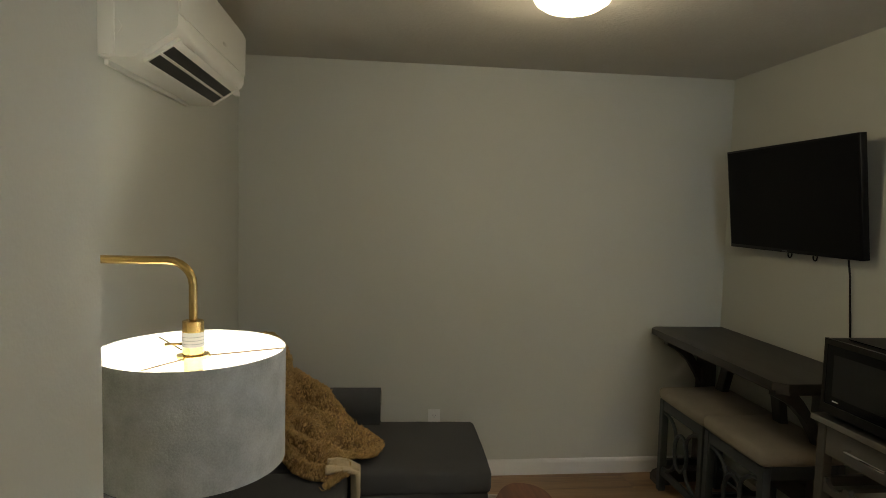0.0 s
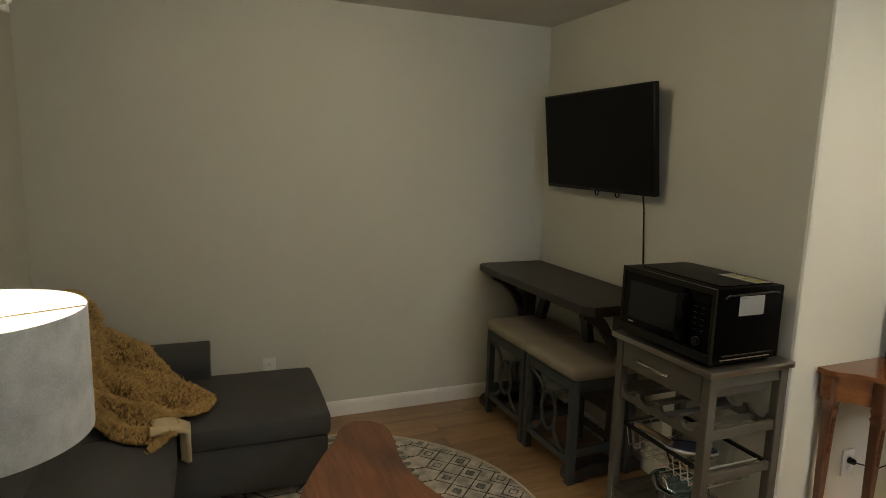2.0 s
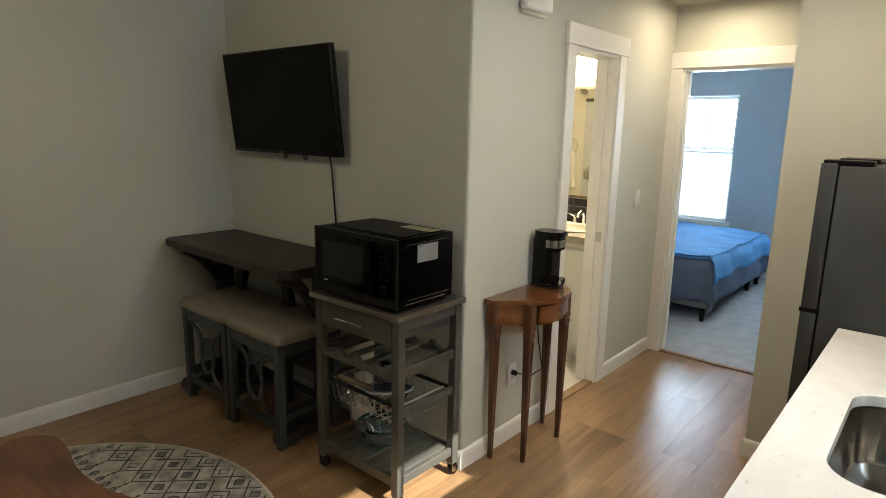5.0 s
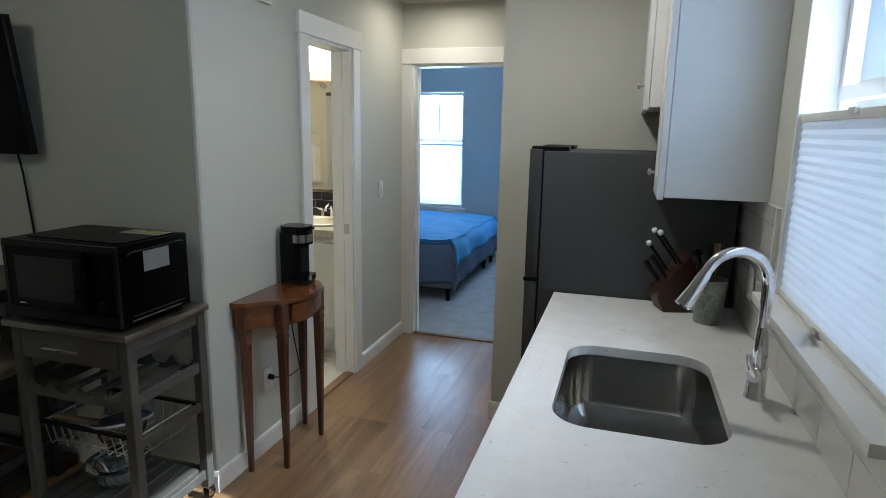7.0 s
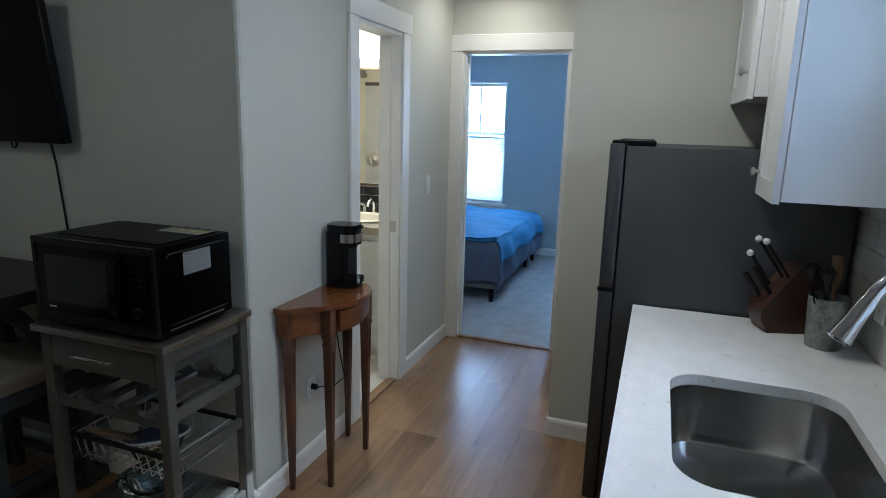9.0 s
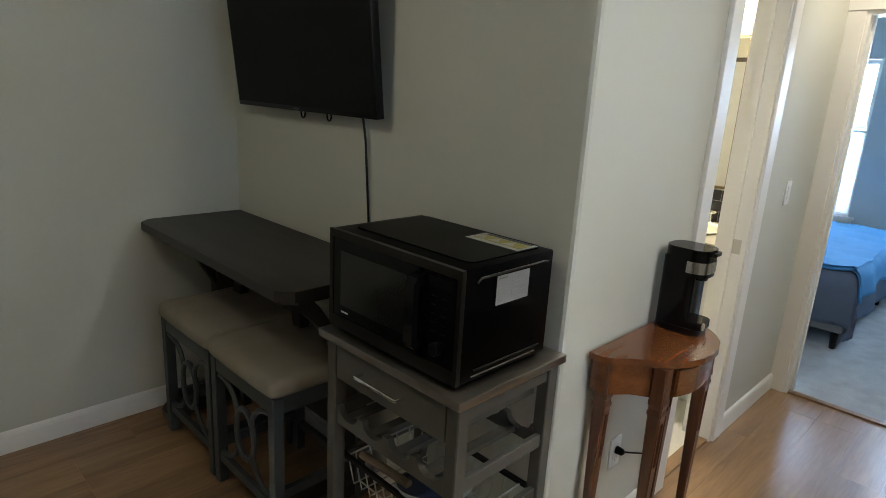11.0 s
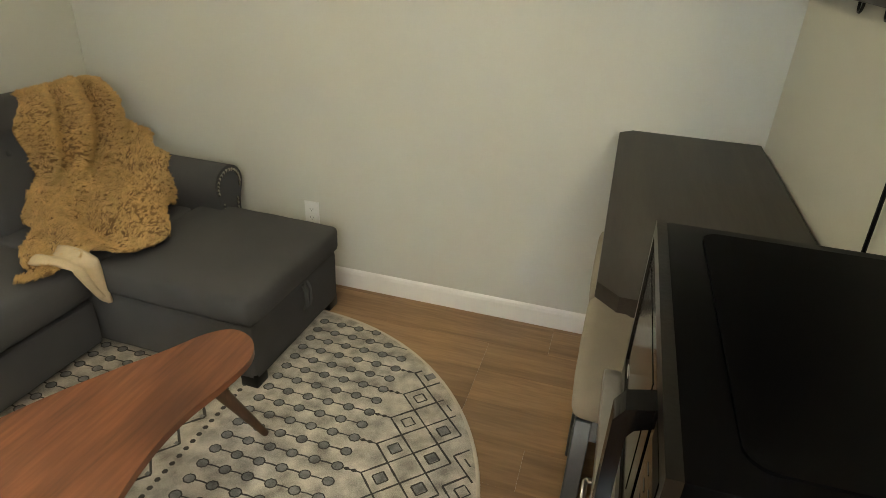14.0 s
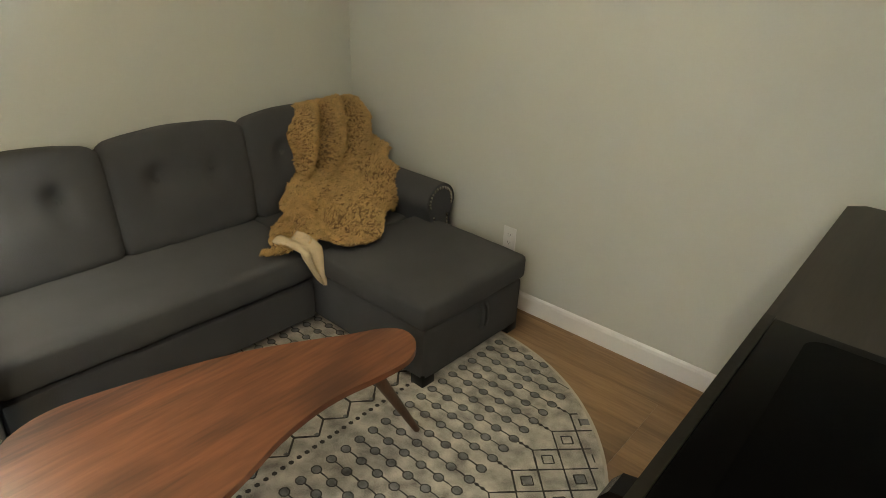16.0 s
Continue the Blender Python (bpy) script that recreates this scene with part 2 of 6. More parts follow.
def tube(bm, pts, r, seg=10, caps=True):
    """A round rod along points; r is one radius or one for each point."""
    pts = [Vector(p) for p in pts]
    rs = r if isinstance(r, (list, tuple)) else [r] * len(pts)
    rings, u = [], None
    for i, p in enumerate(pts):
        d = (pts[min(i + 1, len(pts) - 1)] - pts[max(i - 1, 0)]).normalized()
        if u is None:
            u = d.orthogonal().normalized()
        u = (u - d * u.dot(d)).normalized()
        v = d.cross(u)
        rings.append([bm.verts.new(p + (u * math.cos(2 * math.pi * k / seg) + v * math.sin(2 * math.pi * k / seg)) * rs[i]) for k in range(seg)])
    for a, b in zip(rings, rings[1:]):
        for k in range(seg):
            bm.faces.new((a[k], a[(k + 1) % seg], b[(k + 1) % seg], b[k]))
    if caps:
        bm.faces.new(rings[0][::-1])
        bm.faces.new(rings[-1])


def rod(pts, r, seg=10):
    bm = bmesh.new()
    tube(bm, pts, r, seg)
    return bm


def lathe(bm, profile, c=(0, 0, 0), seg=32, close=True):
    """Turns (radius, height) points round the upright axis through c."""
    rings = [[bm.verts.new((c[0] + r * math.cos(2 * math.pi * k / seg), c[1] + r * math.sin(2 * math.pi * k / seg), c[2] + z)) for k in range(seg)] for r, z in profile]
    for a, b in zip(rings, rings[1:]):
        for k in range(seg):
            bm.faces.new((a[k], a[(k + 1) % seg], b[(k + 1) % seg], b[k]))
    if close:
        bm.faces.new(rings[0][::-1])
        bm.faces.new(rings[-1])


def turned(profile, c=(0, 0, 0), seg=32, close=True):
    bm = bmesh.new()
    lathe(bm, profile, c, seg, close)
    return bm


def prism(bm, poly, z0, z1, m=None):
    """A flat outline made thick; m then lays it elsewhere."""
    m = m or Matrix()
    a = [bm.verts.new(m @ Vector((x, y, z0))) for x, y in poly]
    b = [bm.verts.new(m @ Vector((x, y, z1))) for x, y in poly]
    bm.faces.new(a[::-1])
    bm.faces.new(b)
    for i in range(len(poly)):
        j = (i + 1) % len(poly)
        bm.faces.new((a[i], a[j], b[j], b[i]))


def slab(poly, z0, z1, m=None, bevel=0.0, seg=2):
    bm = bmesh.new()
    prism(bm, poly, z0, z1, m)
    if bevel:
        es = [e for e in bm.edges if len(e.link_faces) == 2 and e.calc_face_angle(0) > 0.9]
        bmesh.ops.bevel(bm, geom=es, offset=bevel, segments=seg, profile=0.5, affect="EDGES")
    return bm


def turn_bm(bm, m):
    bmesh.ops.transform(bm, matrix=m, verts=bm.verts)
    return bm


def mesh_of(name, bm, material, smooth=35):
    bmesh.ops.recalc_face_normals(bm, faces=bm.faces)
    me = bpy.data.meshes.new(name)
    bm.to_mesh(me)
    bm.free()
    me.materials.append(material)
    if smooth:
        for p in me.polygons:
            p.use_smooth = True
        me.set_sharp_from_angle(angle=radians(smooth))
    return me


def part(name, bm, material, parent, label="", smooth=35):
    ob = new(name, mesh_of(name, bm, material, smooth))
    ob.parent = parent
    return tagged(ob, label)


def thing(name, label, category, at=(0, 0, 0), group="", rz=0):
    ob = new(name)
    ob.empty_display_size = 0.05
    ob.matrix_world = pose(*at, 0, 0, rz)
    return tagged(ob, label, category, group)


def solid(name, bm, material, label, category, group="", kind="", smooth=35):
    return tagged(new(name, mesh_of(name, bm, material, smooth)), label, category, group, kind)


def setting(name, bm, material, label, category, smooth=0):
    return solid(name, bm, material, label, category, kind="structure", smooth=smooth)


def boxes(*rows):
    bm = bmesh.new()
    for r in rows:
        bx(bm, *r)
    return bm


# ---- the shell: living room, kitchen, hall, bath and bedroom ----
W, E_, N, S = -0.86, 2.08, 3.21, -0.78
HALL_N, HALL_S, HALL_E, CEIL = 1.285, 0.30, 4.335, 2.45
BASE = boxes((-1.2, 7.8, -1.1, 4.0, -0.16, -0.012))
setting("floor", BASE, M_JOINT, "oak plank floor through living room and hall", "floor")
setting("wall_north", boxes((W - 0.12, E_ + 0.12, N, N + 0.12, -0.01, CEIL)), M_WALL, "plain greige painted wall behind the sofa", "wall")
setting("wall_west", boxes((W - 0.12, W, 0.58, N, -0.01, CEIL)), M_WALL, "greige painted wall with the air conditioner", "wall")
setting("wall_entry", slab([(-0.457, S - 0.12), (-0.457, 0.568), (-0.469, 0.58), (W - 0.12, 0.58), (W - 0.12, S - 0.12)], -0.01, CEIL), M_WALL, "greige wall that juts in beside the floor lamp", "wall")
setting("wall_tv", slab([(E_, N), (E_, HALL_N + 0.014), (E_ + 0.004, HALL_N + 0.004), (E_ + 0.014, HALL_N), (E_ + 0.12, HALL_N), (E_ + 0.12, N)], -0.01, CEIL), M_WALL, "greige wall that carries the television", "wall")
BD0, BD1, BDT = 2.945, 3.47, 2.038
setting("wall_hall_north", boxes((E_ + 0.12, BD0, HALL_N, HALL_N + 0.12, -0.01, CEIL), (BD1, HALL_E + 0.12, HALL_N, HALL_N + 0.12, -0.01, CEIL), (BD0, BD1, HALL_N, HALL_N + 0.12, BDT, CEIL)), M_WALL, "greige hall wall with the bathroom doorway", "wall")
DD0, DD1 = 0.475, 1.205
setting("wall_hall_east", boxes((HALL_E, HALL_E + 0.12, DD1, HALL_N, -0.01, CEIL), (HALL_E, HALL_E + 0.12, 0.2, DD0, -0.01, CEIL), (HALL_E, HALL_E + 0.12, DD0, DD1, BDT, CEIL)), M_WALL, "greige wall at the hall's end with the bedroom doorway", "wall")
CD0, CD1 = 3.55, 4.15
setting("wall_fridge_partition", boxes((3.155, 3.30, S, HALL_S, -0.01, CEIL)), M_WALL, "greige partition beside the refrigerator", "wall")
setting("wall_hall_south", boxes((3.30, CD0, HALL_S - 0.12, HALL_S - 0.004, -0.01, CEIL), (CD1, HALL_E, HALL_S - 0.12, HALL_S - 0.004, -0.01, CEIL), (CD0, CD1, HALL_S - 0.12, HALL_S - 0.004, BDT, CEIL)), M_WALL, "greige hall wall with a closet door", "wall")
KW0, KW1, KWB, KWT = 1.15, 2.04, 1.10, 2.05
setting("wall_south", boxes((W - 0.12, KW0, S - 0.14, S, -0.01, CEIL), (KW1, HALL_E, S - 0.14, S, -0.01, CEIL), (KW0, KW1, S - 0.14, S, -0.01, KWB), (KW0, KW1, S - 0.14, S, KWT, CEIL)), M_WALL, "greige kitchen wall with the sink window", "wall")
setting("wall_closet_back", boxes((3.30, HALL_E, S, S + 0.02, -0.01, CEIL)), M_WALL, "plain wall closing the closet", "wall")
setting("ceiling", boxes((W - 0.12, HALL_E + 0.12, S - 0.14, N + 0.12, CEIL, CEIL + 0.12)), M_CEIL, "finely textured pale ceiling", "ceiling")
# bath shell
BX0, BX1, BY0, BY1 = E_ + 0.12, HALL_E - 0.06, HALL_N + 0.12, N
M_BATH = mat("cream_bath_paint", (0.60, 0.56, 0.44), 0.7, vary=0.03, scale=2)
setting("bath_wall_east", boxes((BX1, BX1 + 0.06, BY0, BY1, -0.01, CEIL)), M_BATH, "cream bathroom wall behind the vanity", "wall")
setting("bath_wall_north", boxes((BX0, HALL_E, BY1, BY1 + 0.12, -0.01, CEIL)), M_BATH, "cream bathroom end wall", "wall")
setting("bath_wall_west", boxes((BX0 + 0.001, BX0 + 0.012, BY0, BY1, -0.01, CEIL)), M_BATH, "cream bathroom wall by the shower", "wall")
# bedroom shell
RX0, RX1, RY0, RY1 = HALL_E + 0.12, 7.46, -0.45, 3.6
BW = ((1.66, 2.36), (0.22, 0.93))
WB, WT = 0.60, 2.05
setting("bedroom_wall_east", boxes((RX1, RX1 + 0.14, BW[0][1], RY1, -0.01, CEIL), (RX1, RX1 + 0.14, BW[1][1], BW[0][0], -0.01, CEIL), (RX1, RX1 + 0.14, RY0, BW[1][0], -0.01, CEIL), *[(RX1, RX1 + 0.14, a, b, -0.01, WB) for a, b in BW], *[(RX1, RX1 + 0.14, a, b, WT, CEIL) for a, b in BW]), M_BLUE, "blue bedroom wall with two tall windows", "wall")
setting("bedroom_wall_north", boxes((HALL_E, RX1 + 0.14, RY1, RY1 + 0.12, -0.01, CEIL)), M_BLUE, "blue bedroom wall", "wall")
setting("bedroom_wall_south", boxes((HALL_E + 0.12, RX1 + 0.14, RY0 - 0.12, RY0, -0.01, CEIL)), M_BLUE, "blue bedroom wall", "wall")
setting("bedroom_wall_west", boxes((RX0 - 0.06, RX0, HALL_N, RY1, -0.01, CEIL), (RX0 - 0.06, RX0, RY0, 0.2, -0.01, CEIL)), M_BLUE, "blue bedroom wall beside the door", "wall")
setting("bedroom_ceiling", boxes((HALL_E + 0.121, RX1 + 0.14, RY0 - 0.12, RY1 + 0.12, CEIL + 0.002, CEIL + 0.12)), M_TRIM, "white bedroom ceiling", "ceiling")
setting("carpet", boxes((HALL_E + 0.03, RX1, RY0, RY1, -0.012, 0.006)), M_CARPET, "pale grey bedroom carpet", "carpet")
setting("bath_floor", boxes((BX0, BX1, HALL_N + 0.05, BY1, -0.012, 0.002)), M_TILE, "pale marble bathroom tile floor", "floor")
setting("threshold", boxes((BD0, BD1, HALL_N + 0.005, HALL_N + 0.06, -0.012, 0.010), ), M_PLANK, "oak threshold strip in the bathroom doorway", "threshold")
setting("carpet_bar", boxes((HALL_E - 0.005, HALL_E + 0.035, DD0, DD1, -0.012, 0.011)), M_PLANK, "oak transition strip between plank and carpet", "threshold")
# plain ground outside for the windows' lower view
M_GROUND = mat("outdoor_ground", (0.30, 0.29, 0.27), 0.9)
setting("ground", boxes((-60, 70, -60, 60, -0.9, -0.6)), M_GROUND, "pale ground outside the windows", "ground")


def baseboard(pts, inward):
    """A board with an eased top along a straight run; inward points into the room."""
    (x0, y0), (x1, y1) = pts
    d = Vector((x1 - x0, y1 - y0, 0))
    n = Vector((*inward, 0))
    prof = [(0, 0), (0.014, 0), (0.014, 0.075), (0.010, 0.088), (0.004, 0.094), (0, 0.096)]
    bm = bmesh.new()
    a = [bm.verts.new(Vector((x0, y0, 0)) + n * p + Vector((0, 0, q))) for p, q in prof]
    b = [bm.verts.new(Vector((x0, y0, 0)) + d + n * p + Vector((0, 0, q))) for p, q in prof]
    bm.faces.new(a)
    bm.faces.new(b[::-1])
    for i in range(len(prof)):
        j = (i + 1) % len(prof)
        bm.faces.new((a[i], a[j], b[j], b[i]))
    setting("baseboard", bm, M_TRIM, "white painted baseboard along the wall", "baseboard")


CAS = 0.09
baseboard([(W, N), (E_, N)], (0, -1))
baseboard([(W, 0.58), (W, N - 0.014)], (1, 0))
baseboard([(-0.457, S), (-0.457, 0.594)], (1, 0))
baseboard([(E_, HALL_N - 0.014), (E_, N - 0.014)], (-1, 0))
baseboard([(E_, HALL_N), (BD0 - CAS, HALL_N)], (0, -1))
baseboard([(BD1 + CAS, HALL_N), (HALL_E, HALL_N)], (0, -1))
baseboard([(3.155, -0.02), (3.155, HALL_S)], (-1, 0))
baseboard([(3.141, HALL_S), (CD0 - 0.08, HALL_S)], (0, 1))
baseboard([(HALL_E, HALL_S + 0.014), (HALL_E, DD0 - CAS)], (-1, 0))
baseboard([(RX1, RY0), (RX1, RY1)], (-1, 0))
baseboard([(W, 0.58), (-0.457, 0.58)], (0, 1))


def casing(m, w0, w1, top):
    """Flat craftsman casing round an opening: in the wall's own plane, x along the wall, -y to the room."""
    bm = boxes((w0 - CAS, w0, -0.018, 0, 0, top), (w1, w1 + CAS, -0.018, 0, 0, top), (w0 - CAS - 0.012, w1 + CAS + 0.012, -0.024, 0, top, top + 0.105))
    bmesh.ops.bevel(bm, geom=bm.edges[:], offset=0.002, segments=1, affect="EDGES")
    setting("door_trim", turn_bm(bm, m), M_TRIM, "white flat door casing with a taller head board", "trim")


def jamb(m, w0, w1, top, depth):
    bm = boxes((w0, w0 + 0.018, -0.006, depth + 0.006, 0, top), (w1 - 0.018, w1, -0.006, depth + 0.006, 0, top), (w0 + 0.018, w1 - 0.018, -0.006, depth + 0.006, top - 0.018, top),
               (w0 + 0.018, w0 + 0.03, 0.05, 0.085, 0, top - 0.018), (w1 - 0.03, w1 - 0.018, 0.05, 0.085, 0, top - 0.018))
    setting("door_jamb", turn_bm(bm, m), M_TRIM, "white painted door jamb and stop", "trim")


AT_BATH = pose(0, HALL_N, 0)
AT_BED = pose(HALL_E, 0, 0, 0, 0, -90)
AT_CLOSET = pose(0, HALL_S - 0.004, 0, 0, 0, 180)
casing(AT_BATH, BD0, BD1, BDT)
jamb(AT_BATH, BD0, BD1, BDT, 0.12)
casing(AT_BED, -DD1, -DD0, BDT)
jamb(AT_BED, -DD1, -DD0, BDT, 0.12)
casing(AT_CLOSET, -CD1, -CD0, BDT)
jamb(AT_CLOSET, -CD1, -CD0, BDT, 0.10)


# ---- living room ----
M_SOFA = mat("charcoal_linen", (0.060, 0.061, 0.064), 0.92, vary=0.14, scale=5, bump=0.5, fine=420)
M_STUD = mat("nailhead_nickel", (0.6, 0.58, 0.54), 0.22, 1.0, bump=0)
# Backing tone darkened to paint in the shade between the pile's locks.
M_FUR_SHADE = mat("shaded_tan_fur", (0.24, 0.145, 0.055), 0.95, vary=0.35, scale=14, bump=0.9, fine=160)
M_PILE = mat("tan_fur_tips", (0.60, 0.40, 0.165), 0.9, vary=0.2, scale=22, bump=0.0)
pn, pl = M_PILE.node_tree.nodes, M_PILE.node_tree.links
geo, hs_, rg = pn.new("ShaderNodeNewGeometry"), pn.new("ShaderNodeHueSaturation"), pn.new("ShaderNodeMapRange")
rg.inputs[3].default_value, rg.inputs[4].default_value = 0.86, 1.16
pl.new(geo.outputs["Random Per Island"], rg.inputs[0])
pl.new(rg.outputs[0], hs_.inputs["Value"])
src = pn["Principled BSDF"].inputs["Base Color"].links[0].from_socket
pl.new(src, hs_.inputs["Color"])
pl.new(hs_.outputs[0], pn["Principled BSDF"].inputs["Base Color"])
M_SHERPA = mat("cream_sherpa", (0.62, 0.50, 0.32), 0.95, vary=0.12, scale=20, bump=0.8, fine=220)
M_WALNUT = wood("red_walnut", (0.050, 0.016, 0.008), (0.275, 0.100, 0.042), 1, 0.42, 7, coat=0.25, knots=0.75)
M_LEG = wood("walnut_leg", (0.06, 0.032, 0.018), (0.13, 0.07, 0.04), 2, 0.45, 14)
M_ESPRESSO = wood("espresso_wood", (0.016, 0.0135, 0.011), (0.040, 0.034, 0.028), 1, 0.48, 12)
M_STOOL = mat("slate_paint", (0.032, 0.039, 0.042), 0.5, vary=0.22, scale=12, bump=0.12, fine=150)
M_SEAT = mat("beige_upholstery", (0.265, 0.232, 0.182), 0.9, vary=0.10, scale=9, bump=0.4, fine=420)
M_CART = mat("grey_cart_paint", (0.072, 0.070, 0.061), 0.45, vary=0.12, scale=6, bump=0.08, fine=120)
M_CARTTOP = mat("dull_steel_top", (0.36, 0.34, 0.31), 0.30, 1.0, vary=0.10, scale=7, bump=0.03)
M_SHADE = mat("grey_felt_shade", (0.46, 0.475, 0.465), 0.95, vary=0.22, scale=18, bump=0.12, fine=260)
M_SHADE_IN = mat("white_shade_lining", (0.88, 0.87, 0.82), 0.7, vary=0.02)
M_BULB = mat("lit_bulb", (1, 0.9, 0.7), 0.5, emit=(1.0, 0.84, 0.58, 6))
M_DARK_BRASS = mat("dark_brass_wire", (0.10, 0.07, 0.03), 0.5, 0.4, vary=0.1, bump=0)
M_DOME = mat("lit_dome_glass", (0.9, 0.85, 0.75), 0.3, emit=(1.0, 0.88, 0.66, 1.6))
M_RUG = mat("cream_rug", (0.43, 0.40, 0.345), 0.95, vary=0.6, scale=15, bump=0.8, fine=330)
M_RUGLINE = mat("charcoal_yarn", (0.045, 0.042, 0.039), 0.95, vary=0.45, scale=26, bump=0.6, fine=300)
M_RUGDOT = mat("grey_blue_yarn", (0.165, 0.168, 0.168), 0.95, vary=0.6, scale=30, bump=0.6, fine=300)
M_PAPER = mat("white_label", (0.21, 0.21, 0.21), 0.6, vary=0.04)
M_YELLOW = mat("yellow_label_print", (0.27, 0.25, 0.06), 0.6, vary=0.1)
M_INK = mat("grey_print", (0.12, 0.12, 0.125), 0.6)
M_OVEN = mat("black_oven_steel", (0.0014, 0.0014, 0.0015), 0.30, vary=0.05, bump=0.0, spec=0.03)
M_DULL_LABEL = mat("grey_label", (0.30, 0.30, 0.28), 0.5, vary=0.05)
M_GREYPRINT = mat("pale_grey_print", (0.20, 0.20, 0.205), 0.6)
M_FAINT = mat("faint_print", (0.008, 0.008, 0.008), 0.4)
M_AC = mat("ivory_ac_plastic", (0.70, 0.685, 0.625), 0.38, vary=0.01, bump=0)


def puff(x0, x1, y0, y1, z0, z1, bevel=0.04, seg=4, swell=0.012, dents=(), m=None, cuts=16):
    """An upholstered block: rounded edges, gently swollen faces, button dents (x, y, z, depth, radius)."""
    bm = bmesh.new()
    bx(bm, x0, x1, y0, y1, z0, z1)
    bmesh.ops.bevel(bm, geom=bm.edges[:], offset=bevel, segments=seg, profile=0.5, affect="EDGES")
    bmesh.ops.subdivide_edges(bm, edges=[e for e in bm.edges if e.calc_length() > 0.12], cuts=cuts, use_grid_fill=True)
    c = Vector(((x0 + x1) / 2, (y0 + y1) / 2, (z0 + z1) / 2))
    h = Vector(((x1 - x0) / 2, (y1 - y0) / 2, (z1 - z0) / 2))
    bm.normal_update()
    for v in bm.verts:
        q = [(v.co[i] - c[i]) / h[i] for i in range(3)]
        k = sorted(1 - min(1, abs(a)) ** 2 for a in q)
        v.co += v.normal * (swell * math.sqrt(max(0, k[1] * k[2])) + 0.0025 * noise.noise(v.co * 9))
        for dx, dy, dz, dep, rad in dents:
            d2 = (v.co - Vector((dx, dy, dz))).length_squared
            v.co -= v.normal * dep * math.exp(-d2 / rad**2)
    if m:
        turn_bm(bm, m)
    return bm


